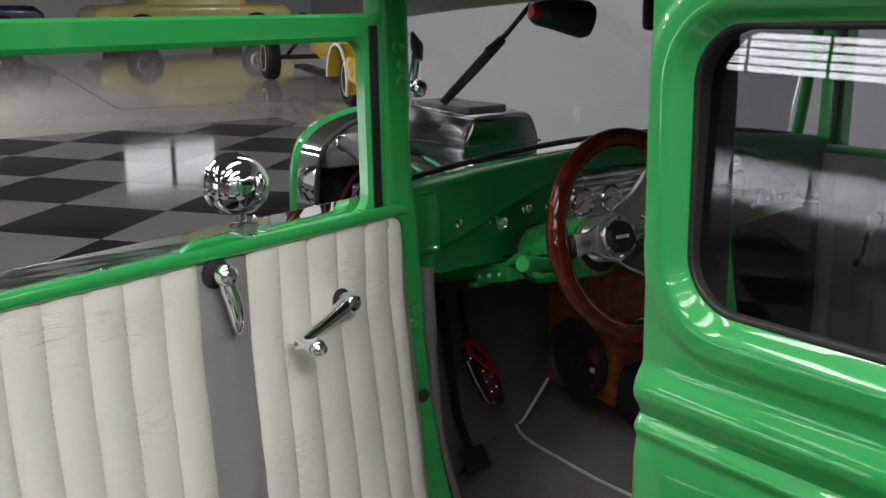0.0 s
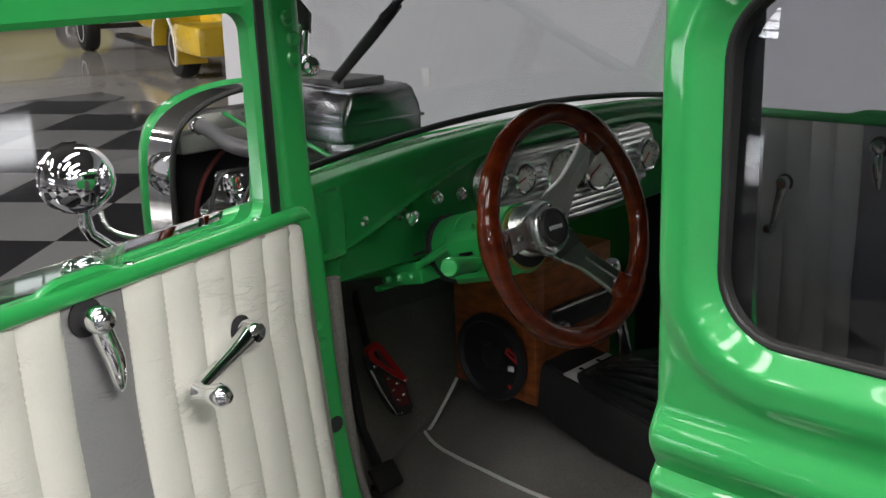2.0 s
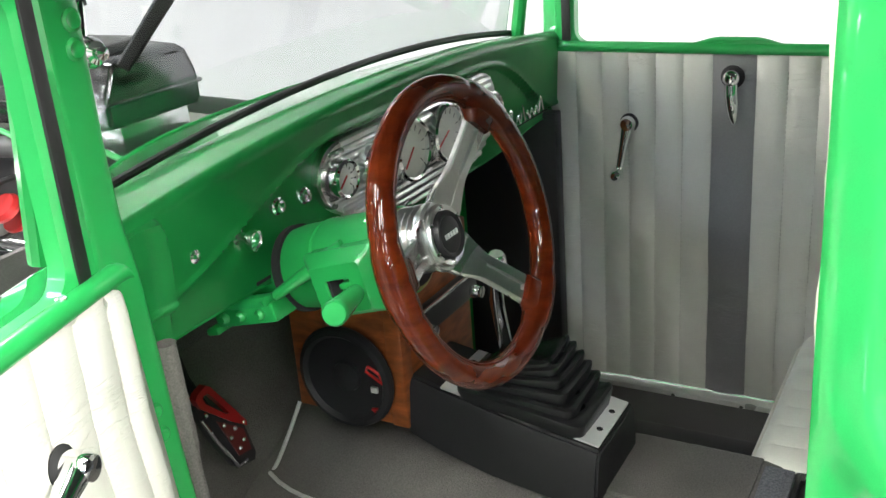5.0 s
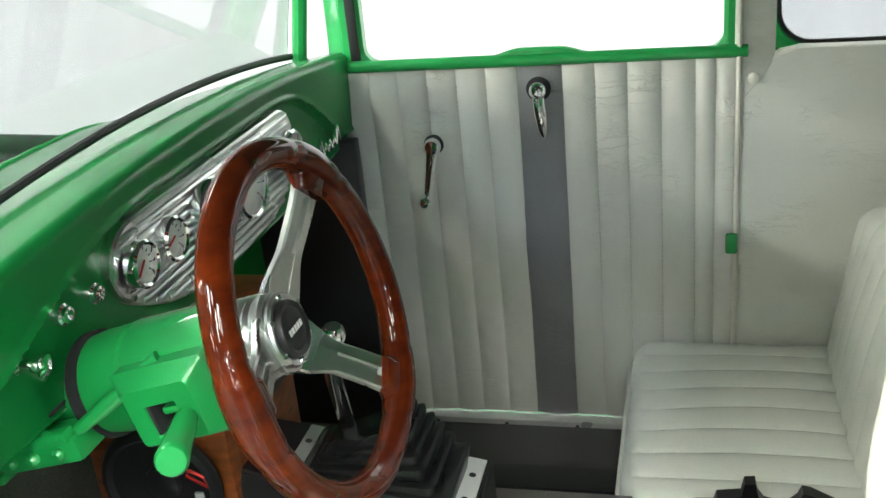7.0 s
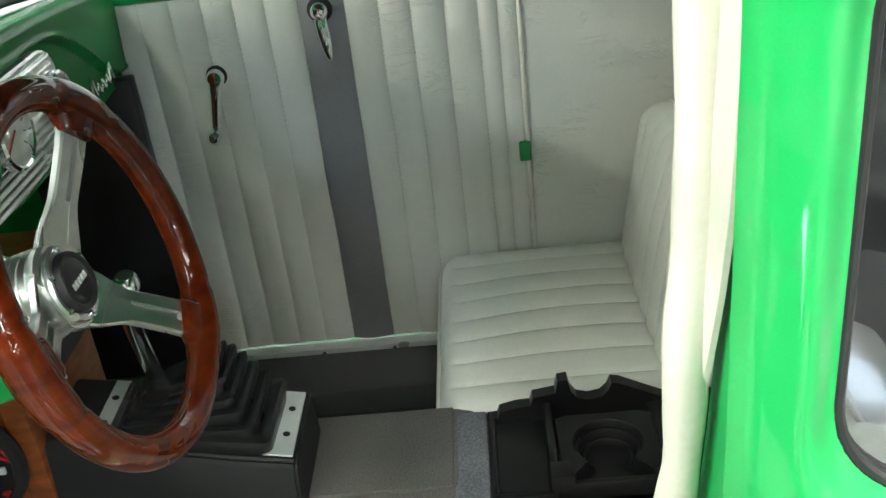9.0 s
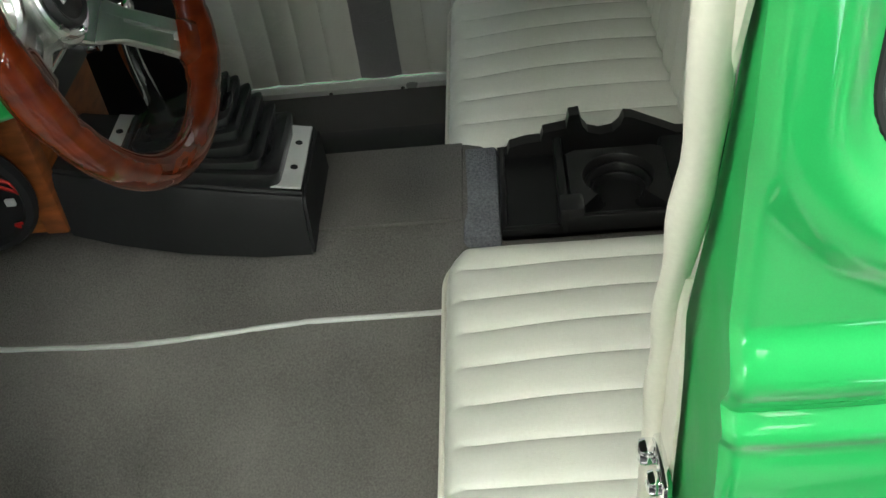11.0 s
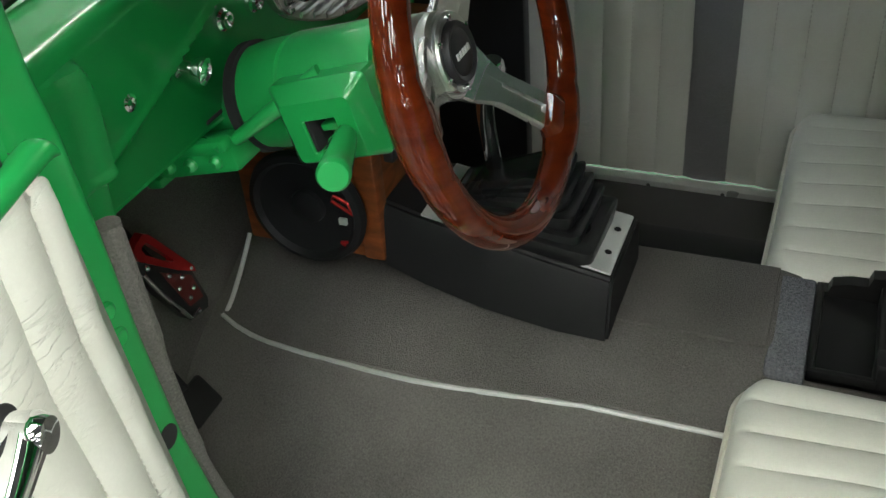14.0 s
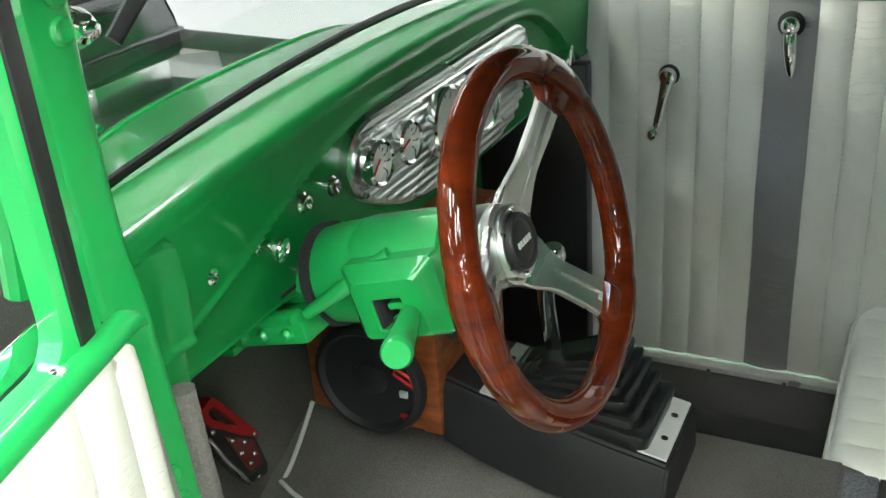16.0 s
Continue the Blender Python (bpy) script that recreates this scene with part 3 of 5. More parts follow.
part("firewall", box((-0.36, 0.652, 0.42), (0.36, 0.666, 1.10), 0.006), GREEN, CAR)

# windscreen


def screen_foot(x):
    return 1.147 + 0.045 * (1 - ((x + 0.02) / 0.58) ** 2)


screen = bmesh.new()
outline = [(x, 0.418, screen_foot(x)) for x in span(-0.60, 0.56, 16)] + [(x, 0.348, 1.50) for x in span(0.56, -0.60, 4)]
add_rings(screen, [[(x, y + o, z) for x, y, z in outline] for o in (0.0, 0.005)])
ws = part("windscreen", screen, SCREEN, CAR, "faintly tinted flat windscreen")
ws.visible_shadow = False
part("windscreen_seal", tube([(x, 0.416, screen_foot(x) + 0.006) for x in span(-0.615, 0.575, 24)], 0.006, 8), RUBBER, CAR, "black rubber seal along the windscreen foot")
for x in (-0.628, 0.578):
    part("windscreen_post", tube([(x, 0.405, 1.12), (x, 0.345, 1.50)], 0.014, 10), GREEN, CAR)

# wipers and the swing-out arm
WIPER = part("wiper", tube([(-0.474, 0.40, 1.294), (-0.40, 0.392, 1.358), (-0.345, 0.388, 1.405)], [0.008, 0.010, 0.009], 8, flat=0.5), RUBBER, CAR, "black wiper blade on the windscreen")
part("wiper_arm", tube([(-0.385, 0.386, 1.385), (-0.34, 0.384, 1.412), (-0.285, 0.38, 1.465)], 0.005, 8), BLACK, WIPER)
HINGE_ARM = part("screen_hinge", lathe([(0.016, 0), (0.016, 0.010), (0.012, 0.018), (0.007, 0.020), (0.007, 0.028), (0, 0.03)], aim((-0.560, 0.352, 1.328), (-0.60, 0.05, 1.33)), 20), CHROME, CAR, "chrome windscreen hinge knob")
part("hinge_arm", tube([(-0.572, 0.362, 1.295), (-0.566, 0.360, 1.345), (-0.556, 0.362, 1.385)], 0.0045, 8), CHROME, HINGE_ARM)
part("hinge_arm", tube([(-0.560, 0.355, 1.328), (-0.550, 0.358, 1.38)], 0.0045, 8), CHROME, HINGE_ARM)
part("hinge_cap", tube([(-0.562, 0.360, 1.422), (-0.552, 0.360, 1.398), (-0.548, 0.360, 1.372)], [0.003, 0.012, 0.006], 8), BLACK, HINGE_ARM)
wm = part("wiper_motor", lathe([(0.0, -0.055), (0.020, -0.053), (0.028, -0.04), (0.030, 0.0), (0.033, 0.03), (0.034, 0.05), (0.028, 0.062), (0, 0.064)], aim((-0.275, 0.31, 1.447), (-0.15, 0.25, 1.415)), 24), BLACK, CAR, "black wiper motor under the header")
part("motor_cap", lathe([(0.014, 0), (0.014, 0.012), (0.010, 0.018), (0, 0.018)], aim((-0.318, 0.315, 1.452), (-0.42, 0.32, 1.455)), 20), RED, wm)
part("interior_mirror", box((-0.158, 0.20, 1.415), (0.16, 0.222, 1.475), 0.010), BLACK, CAR, "black interior mirror under the header")

# ---- dashboard ----
DASH = thing("dashboard", "bright green painted steel dashboard with chrome knobs", "dashboard")


def dash_top(x):
    return 1.158 + 0.040 * (1 - ((x + 0.04) / 0.6) ** 2)


def dash_low(x):
    return 1.006 - 0.022 * smoothstep(-0.42, -0.15, x) + 0.014 * smoothstep(0.25, 0.5, x)


def crease(x):
    """Height of the pressed line round the instrument field."""
    left = 1.045 + 0.108 * smoothstep(-0.60, -0.20, x) ** 0.9
    right = 1.153 - 0.14 * smoothstep(0.12, 0.54, x) ** 2.2
    return min(left, right)


def fold_x(z):
    """Where the raised flange at the outer end of the dash steps down to its face."""
    return float(np.interp(z, (1.02, 1.05, 1.10, 1.13, 1.145, 1.16, 1.18), (-0.5555, -0.5535, -0.5515, -0.5535, -0.557, -0.567, -0.586)))


def dash_face(x, v):
    """v from the seal over the top lip and down the face to the lower edge."""
    t, l = dash_top(x), dash_low(x)
    if v < 0.25:
        k = v / 0.25
        return (x, 0.410 - 0.096 * k, t - 0.014 * (1 - k) ** 1.5)
    if v < 0.4:
        k = (v - 0.25) / 0.15
        a = k * math.pi / 2
        return (x, 0.314 - 0.014 * math.sin(a), t - 0.014 * (1 - math.cos(a)))
    if v > 0.93:
        k = (v - 0.93) / 0.07
        return (x, 0.314 + 0.010 * k, l - 0.004 * math.sin(k * math.pi / 2))
    k = (v - 0.4) / 0.53
    z = t - 0.014 - (t - 0.014 - l) * k
    y = 0.300 + 0.008 * k
    y += 0.011 * smoothstep(0.0035, -0.0035, z - crease(x)) - 0.003 * soft_bead(z - crease(x) - 0.006, 0.008)
    xf = fold_x(z)
    y -= 0.013 * smoothstep(xf + 0.004, xf - 0.006, x) - 0.009 * smoothstep(xf - 0.004, xf - 0.030, x)
    return (x, y, z)


face = bmesh.new()
add_grid(face, span(-0.615, -0.49, 46) + span(-0.48, 0.548, 86), span(0, 0.25, 6) + span(0.27, 0.4, 8) + span(0.408, 0.93, 72) + [0.95, 0.975, 1.0], dash_face)
bmesh.ops.solidify(face, geom=face.faces[:], thickness=0.004)
part("dash_panel", face, GREEN, DASH)
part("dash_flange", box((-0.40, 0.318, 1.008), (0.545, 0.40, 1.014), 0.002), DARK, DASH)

# gauge insert: a ribbed plate, straight along the top and swelling downwards
def plate_top(x):
    e = max(0.0, (-0.222 - x) / 0.050, (x - 0.205) / 0.055)
    return 1.148 - 0.047 * (1 - math.sqrt(max(0.0, 1 - min(1, e) ** 2)))


def plate_low(x):
    return float(np.interp(x, (-0.272, -0.262, -0.24, -0.21, -0.15, -0.09, -0.03, 0.06, 0.15, 0.20, 0.24, 0.26), (1.098, 1.075, 1.054, 1.037, 1.013, 0.999, 0.992, 0.988, 0.991, 1.004, 1.035, 1.098)))


def plate_y(z):
    return 0.297 + 0.012 * (1.148 - z) / 0.155


def plate_loop(inset, back):
    xs = [-0.272, -0.270, -0.266, -0.258, -0.247, -0.235, -0.222] + span(-0.20, 0.20, 20) + [0.215, 0.230, 0.243, 0.252, 0.258, 0.260]
    cx, cz = -0.006, 1.073
    loop = [(x, plate_top(x)) for x in xs] + [(x, plate_low(x)) for x in reversed(xs[1:-1])]
    return [(cx + (x - cx) * (1 - inset / 0.26), plate_y(z) + back, cz + (z - cz) * (1 - inset / 0.075)) for x, z in loop]


panel = part("gauge_panel", add_rings(bmesh.new(), [plate_loop(0, 0.022), plate_loop(0, 0.003), plate_loop(0.003, 0.0), plate_loop(0.008, 0.0)]), ALUMINIUM, DASH, "ribbed polished aluminium gauge panel")
for k in range(12):
    z = 1.000 + 0.0122 * k
    reach = [x for x in span(-0.27, 0.26, 265) if plate_low(x) + 0.006 < z < plate_top(x) - 0.006 and -0.248 < x < 0.238]
    part("rib", tube([(reach[0], plate_y(z) + 0.001, z), (reach[0] + 0.006, plate_y(z) - 0.001, z), (reach[-1] - 0.006, plate_y(z) - 0.001, z), (reach[-1], plate_y(z) + 0.001, z)], 0.0043, 8), ALUMINIUM, panel)
DIAL = textured("cream dial face", (0.66, 0.65, 0.60), 0.4, 0, 100, 0.05, 0.0)
for x, z, r, turn in ((-0.228, 1.098, 0.0215, 130), (-0.157, 1.098, 0.0215, 110), (-0.050, 1.088, 0.041, 135), (0.060, 1.086, 0.041, 120), (0.222, 1.083, 0.026, 140)):
    m = aim((x, 0.297, z), (x, 0, z))
    g = part("gauge", lathe([(r + 0.006, 0), (r + 0.006, 0.012), (r + 0.003, 0.015), (r, 0.013), (r, 0.004), (0.0, 0.004)], m, 36), CHROME, panel, "round gauge with a chrome bezel and cream dial")
    d = part("dial", lathe([(r, 0.0045), (r, 0.006), (0, 0.006)], m, 28), DIAL, g.parent)
    marks = bmesh.new()
    for q in range(11):
        add_box(marks, (-0.0006, r * 0.72, 0.0062), (0.0006, r * 0.92, 0.0068), 0, m @ pose(0, 0, 0, 0, 0, -130 + 26 * q))
    part("dial_marks", marks, BLACK, g.parent, smooth=0)
    part("needle", box((-0.0013, -0.005, 0.0075), (0.0013, r * 0.8, 0.009), 0.0003, m @ pose(0, 0, 0, 0, 0, turn)), RED, g.parent)
for x, z in ((-0.509, 1.092), (-0.350, 1.098), (-0.294, 1.094)):
    m = aim((x, 0.314, z), (x, 0, z))
    part("knob", lathe([(0.0118, 0), (0.0112, 0.005), (0.0085, 0.007), (0.0080, 0.011), (0.0050, 0.012), (0, 0.009)], m, 20), CHROME, DASH, "small chrome dash knob")
m = aim((-0.428, 0.314, 1.087), (-0.422, 0.273, 1.079))
part("pull_knob", lathe([(0.011, 0), (0.011, 0.004), (0.006, 0.006), (0.006, 0.016), (0.011, 0.018), (0.0135, 0.024), (0.0125, 0.029), (0.008, 0.031), (0.007, 0.029), (0, 0.029)], m, 24), CHROME, DASH, "chrome pull knob on a short stem")
part("small_rivet", lathe([(0.005, 0), (0.005, 0.003), (0, 0.004)], aim((-0.463, 0.312, 1.118), (-0.46, 0, 1.12)), 12), CHROME, DASH)
# chrome script, as plain strokes
script = bmesh.new()
add_tube(script, bend([(0.300, 0.300, 1.036), (0.292, 0.300, 1.022), (0.312, 0.300, 1.026), (0.318, 0.300, 1.056), (0.306, 0.300, 1.050), (0.328, 0.300, 1.022)] + [(0.332 + 0.0105 * k, 0.300, 1.027 + (0.014 if k % 2 else 0.0) + (0.014 if k in (3, 11) else 0)) for k in range(13)], 4), 0.0034, 6)
part("script_badge", script, CHROME, DASH, "chrome script badge")

# ---- steering column ----
COLUMN = thing("steering_column", "green painted steering column with turn signal stalk", "steering column")
RIM_C = Vector((-0.3412, 0.0446, 1.0917))
AXIS = Vector((-0.011, -0.9632, 0.2684)).normalized()     # towards the driver
base = RIM_C - AXIS * 0.090 + Vector((0, 0, -0.010))
CM = aim(base, base - AXIS)      # z runs forward, down the column
up = (CM.to_3x3().inverted() @ Vector((0, 0, 1)))
turn_up = math.degrees(math.atan2(up.x, up.y))
CU = CM @ pose(0, 0, 0, 0, 0, -turn_up)     # the same, its y axis pointing up
if (CU.to_3x3() @ Vector((1, 0, 0))).x > 0:
    LEFT = -1
else:
    LEFT = 1
part("shroud", lathe([(0.049, 0.0), (0.0535, 0.003), (0.0555, 0.101), (0.0535, 0.1025), (0.0520, 0.1035), (0.0520, 0.106), (0.0545, 0.108), (0.0545, 0.135), (0.0525, 0.156), (0.0, 0.157)], CU, 48), GREEN, COLUMN)
part("turn_ring", lathe([(0.047, -0.005), (0.0500, -0.0035), (0.0500, 0.001), (0.048, 0.002), (0, 0.002)], CU, 40), textured("yellowed plastic", (0.17, 0.19, 0.035), 0.4, 0, 80, 0.1, 0.0), COLUMN, "yellow-green plastic ring")
part("column_cap", lathe([(0.044, -0.0085), (0.0455, -0.007), (0.0455, -0.005), (0, -0.005)], CU, 36), DARK, COLUMN)
part("lower_tube", lathe([(0.034, 0.150), (0.034, 0.57), (0, 0.57)], CU, 28), GREEN, COLUMN)
# dark disc stands in for the shade in the dash opening round the column
part("gap_ring", lathe([(0.0515, 0.157), (0.0562, 0.158), (0.0562, 0.168), (0.050, 0.170), (0.0, 0.170)], CU, 40), DARK, COLUMN, "dark ring painted for the shaded gap in the dash")
# signal switch housing with its open pocket
H = bmesh.new()
L = LEFT


def cbox(bm, a, b, bv):
    lo = [min(a[i], b[i]) for i in range(3)]
    hi = [max(a[i], b[i]) for i in range(3)]
    add_box(bm, lo, hi, bv, CU)


def fu_ring(f0, f1, u0, u1, lat, r):
    """A rounded rectangle on the column's left side: along the column, up, and out to the side."""
    return [CU @ Vector((L * lat, u, f)) for f, u in rounded_rect(f1 - f0, u1 - u0, r, 3, (f0 + f1) / 2, (u0 + u1) / 2)]


add_rings(H, [fu_ring(-0.001, 0.104, -0.050, 0.032, 0.015, 0.006), fu_ring(-0.001, 0.104, -0.050, 0.032, 0.062, 0.006), fu_ring(0.0015, 0.1015, -0.0475, 0.0295, 0.0650, 0.005),
              fu_ring(0.010, 0.088, -0.042, 0.021, 0.079, 0.006), fu_ring(0.0125, 0.0855, -0.0395, 0.0185, 0.0815, 0.005), fu_ring(0.032, 0.068, -0.033, 0.001, 0.0815, 0.002), fu_ring(0.033, 0.067, -0.032, 0.000, 0.080, 0.002), fu_ring(0.033, 0.067, -0.032, 0.000, 0.045, 0.002)], caps=True)
part("switch_housing", H, GREEN, COLUMN, smooth=22)
P = bmesh.new()
cbox(P, (L * 0.0455, -0.0315, 0.0335), (L * 0.050, -0.0005, 0.0665), 0.0005)
cbox(P, (L * 0.0455, -0.0315, 0.063), (L * 0.079, -0.0005, 0.0667), 0.0005)
part("pocket", P, DARK, COLUMN)
P = bmesh.new()
cbox(P, (L * 0.050, -0.014, 0.036), (L * 0.077, -0.006, 0.054), 0.003)
cbox(P, (L * 0.050, -0.029, 0.042), (L * 0.075, -0.022, 0.055), 0.003)
cbox(P, (L * 0.050, -0.023, 0.035), (L * 0.069, -0.012, 0.047), 0.003)
part("switch_lug", P, GREEN, COLUMN)
s0 = CU @ Vector((L * 0.064, -0.020, 0.036))
s1 = Vector((-0.523, 0.112, 1.058))
d = (s1 - s0).normalized()
part("signal_stalk", tube([s0, s0 + d * 0.02, s0 + d * 0.05, s1 - d * 0.012, s1 - d * 0.003, s1], [0.007, 0.0105, 0.0122, 0.0142, 0.0142, 0.0122], 20), GREEN, COLUMN, "green turn signal stalk")
t0 = Vector((-0.386, 0.190, 1.072))
t1 = Vector((-0.421, 0.274, 1.011))
part("tilt_lever", tube([t0, t0.lerp(t1, 0.3), t0.lerp(t1, 0.94), t1], [0.010, 0.0095, 0.0068, 0.0055], 14), GREEN, COLUMN)
P = bmesh.new()
cbox(P, (L * 0.043, 0.024, 0.070), (L * 0.055, 0.031, 0.096), 0.002)
part("lever_slot", P, DARK, COLUMN)
# clamp and bracket under the column
KM = pose(-0.398, 0.328, 0.976, -14, 0, 0)
K = box((-0.022, -0.050, -0.014), (0.030, 0.052, 0.012), 0.005, KM)
add_box(K, (-0.024, -0.044, 0.008), (-0.006, 0.020, 0.022), 0.004, KM)
add_box(K, (-0.030, 0.046, -0.020), (0.020, 0.066, -0.010), 0.003, KM)
add_tube(K, [KM @ Vector((-0.02, -0.04, 0.014)), KM @ Vector((-0.01, 0.0, 0.020)), KM @ Vector((-0.02, 0.045, 0.012))], 0.006, 8)
part("column_bracket", K, GREEN, COLUMN)
for a in (-0.028, 0.004, 0.032):
    part("bracket_bolt", lathe([(0.007, 0), (0.007, 0.004), (0.004, 0.008), (0, 0.008)], KM @ Matrix.Translation((-0.022, a, 0.0)) @ pose(0, 0, 0, 0, -90, 0), 12), GREEN, COLUMN)

# ---- steering wheel ----
WHEEL = thing("steering_wheel", "varnished wooden three-spoke steering wheel with polished metal spokes", "steering wheel")
WM = aim(RIM_C, RIM_C + AXIS)
wu = WM.to_3x3().inverted() @ Vector((0, 0, 1))
WM = WM @ pose(0, 0, 0, 0, 0, math.degrees(math.atan2(wu.y, wu.x)) - 90)     # y up, z towards the driver
R_RIM = 0.1628
SPOKES = (50, 180, 308)


def rim_radius(a):
    """The rim swells and notches where the spokes join."""
    r = 0.0155
    for s in SPOKES:
        d = abs((math.degrees(a) - s + 180) % 360 - 180)
        r += 0.0025 * soft_bead(d, 24) - 0.0012 * soft_bead(d - 15, 3.5)
    return r


N = 180
angles = [2 * math.pi * k / N for k in range(N)]
rim = tube([WM @ Vector((R_RIM * math.cos(a), R_RIM * math.sin(a), 0.0)) for a in angles], [rim_radius(a) for a in angles], 30, True)
part("rim", rim, MAHOGANY, WHEEL, "varnished red-brown wooden rim")
DISH = -0.042
for ang in SPOKES:
    m = WM @ pose(0, 0, 0, 0, 0, ang)
    sp = bmesh.new()
    ns = 10
    left = []
    for k in range(ns + 1):
        q = k / ns
        x = 0.030 + (R_RIM - 0.022 - 0.030) * q
        w = 0.030 - 0.014 * smoothstep(0, 0.45, q) + 0.003 * q
        z = DISH + 0.038 * (0.75 * q + 0.25 * smoothstep(0.05, 1, q))
        left.append((x, w, z))
    # two flanges and a floor give the spoke its long groove
    for sgn in (1, -1):
        rings = []
        for (x, w, z) in left:
            i = w * 0.26
            rings.append([m @ Vector((x, sgn * w, z - 0.004)), m @ Vector((x, sgn * w, z + 0.002)), m @ Vector((x, sgn * (w - 0.002), z + 0.004)), m @ Vector((x, sgn * i, z + 0.004)), m @ Vector((x, sgn * i * 0.8, z - 0.004))])
        add_rings(sp, rings)
    add_rings(sp, [[m @ Vector((x, w * 0.28, z - 0.001)), m @ Vector((x, -w * 0.28, z - 0.001)), m @ Vector((x, -w * 0.28, z - 0.005)), m @ Vector((x, w * 0.28, z - 0.005))] for x, w, z in left])
    for q0, q1 in ((0, 4), (9, 10)):
        add_rings(sp, [[m @ Vector((x, w * 0.3, z + 0.0038)), m @ Vector((x, -w * 0.3, z + 0.0038)), m @ Vector((x, -w * 0.3, z - 0.003)), m @ Vector((x, w * 0.3, z - 0.003))] for x, w, z in left[q0:q1 + 1]])
    s = part("spoke", sp, BRUSHED, WHEEL, "polished metal spoke with a long groove")
    shoulder = bmesh.new()
    add_rings(shoulder, [[m @ Vector((R_RIM + dx, y, z - 0.003)) for y, z in rounded_rect(2 * w, 2 * h, 0.94 * h, 4)] for dx, w, h in ((-0.033, 0.0175, 0.0075), (-0.031, 0.0195, 0.0090), (-0.022, 0.0215, 0.0110), (-0.012, 0.0270, 0.0130), (-0.002, 0.0350, 0.0125))])
    part("spoke_collar", shoulder, MAHOGANY, WHEEL)
hub = bmesh.new()
add_lathe(hub, [(0.0, -0.090)] + [(0.0375 + 0.0028 * (k % 2), -0.090 + 0.0044 * k) for k in range(10)] + [(0.0415, DISH - 0.005), (0.0425, DISH), (0.0405, DISH + 0.0045), (0, DISH + 0.005)], WM, 44)
part("hub", hub, ALUMINIUM, WHEEL, "ribbed polished aluminium hub")
part("hub_boot", lathe([(0.038, -0.099), (0.041, -0.096), (0.041, -0.090), (0.037, -0.088), (0, -0.088)], WM, 36), BLACK, WHEEL)
part("horn_ring", lathe([(0.037, DISH + 0.004), (0.037, DISH + 0.008), (0.035, DISH + 0.0105), (0.0295, DISH + 0.0095), (0.0290, DISH + 0.006), (0, DISH + 0.006)], WM, 44), ALUMINIUM, WHEEL, "polished ring round the horn button")
part("horn_button", lathe([(0.0282, DISH + 0.005), (0.0282, DISH + 0.013), (0.0262, DISH + 0.0160), (0.0235, DISH + 0.0155), (0.0215, DISH + 0.0140), (0.0200, DISH + 0.0150), (0.010, DISH + 0.0155), (0, DISH + 0.0157)], WM, 44), BLACK, WHEEL, "black horn button with a raised rim")
for k in range(5):
    part("badge_bar", box((-0.0145 + 0.006 * k, -0.003, DISH + 0.0152), (-0.0105 + 0.006 * k, 0.003, DISH + 0.0166), 0.0004, WM), PLATE, WHEEL, "pale bar of writing that cannot be read")
for k in range(6):
    a = radians(60 * k + 25)
    part("hub_screw", lathe([(0.0032, 0), (0.0032, 0.002), (0.0018, 0.0025), (0, 0.001)], WM @ Matrix.Translation((0.0325 * math.cos(a), 0.0325 * math.sin(a), DISH + 0.0100)), 12), CHROME, WHEEL)

# ---- floor of the cab ----
part("carpet", box((-0.47, -0.75, 0.395), (0.53, 0.56, 0.410), 0.003), CARPET, CAR, "dark grey carpet")


def trim_x(y):
    """Where the driver's footwell meets the tunnel."""
    return float(np.interp(y, (-0.25, -0.19, -0.09, -0.015, 0.06, 0.133, 0.21, 0.295, 0.38, 0.446, 0.50, 0.55), (-0.218, -0.217, -0.216, -0.217, -0.224, -0.232, -0.238, -0.237, -0.231, -0.220, -0.206, -0.180)))


def floor_height(x, y):
    t = trim_x(y)
    wave = 0.0025 * noise.noise(Vector((x * 7, y * 7, 9.1)))
    lift = 0.555 - 0.012 * smoothstep(0.3, 0.55, y)
    if x < t:
        return 0.424 + (lift - 0.424) * smoothstep(-0.50, t + 0.04, x) ** 1.2 + wave
    crown = (0.047 - 0.032 * smoothstep(-0.22, -0.30, y)) * smoothstep(t, t + 0.14, x)
    edge = smoothstep(0.092, 0.070, x)
    return 0.41 + (lift + crown - 0.41) * edge + wave


floor_skin = bmesh.new()
add_grid(floor_skin, span(-0.56, -0.30, 16) + span(-0.29, 0.06, 48) + span(0.064, 0.10, 10), span(-0.62, 0.57, 50), lambda x, y: (x, y, floor_height(x, y)))
part("tunnel_carpet", floor_skin, MAT, CAR, "worn grey carpet over the footwell and transmission tunnel")
part("floor_mat", box((-0.10, -0.213, 0), (0.068, -0.012, 0.006), 0.002, pose(0, 0, 0.599)), MAT, CAR, "worn grey carpet patch")
part("speckled_strip", box((-0.135, -0.262, 0.54), (0.060, -0.214, 0.601), 0.006), SPECKLED, CAR, "speckled grey carpet strip")
part("toe_board", box((-0.60, 0, 0), (0.53, 0.012, 0.40), 0.002, pose(0, 0.535, 0.40, -14)), MAT, CAR)
part("kick_panel", box((0.500, 0.292, 0.41), (0.533, 0.60, 1.008), 0.003), BLACK, CAR, "black kick panel")
part("kick_panel", box((-0.583, 0.345, 0.41), (-0.565, 0.60, 1.00), 0.004), CARPET, CAR, "dark grey carpeted kick panel")
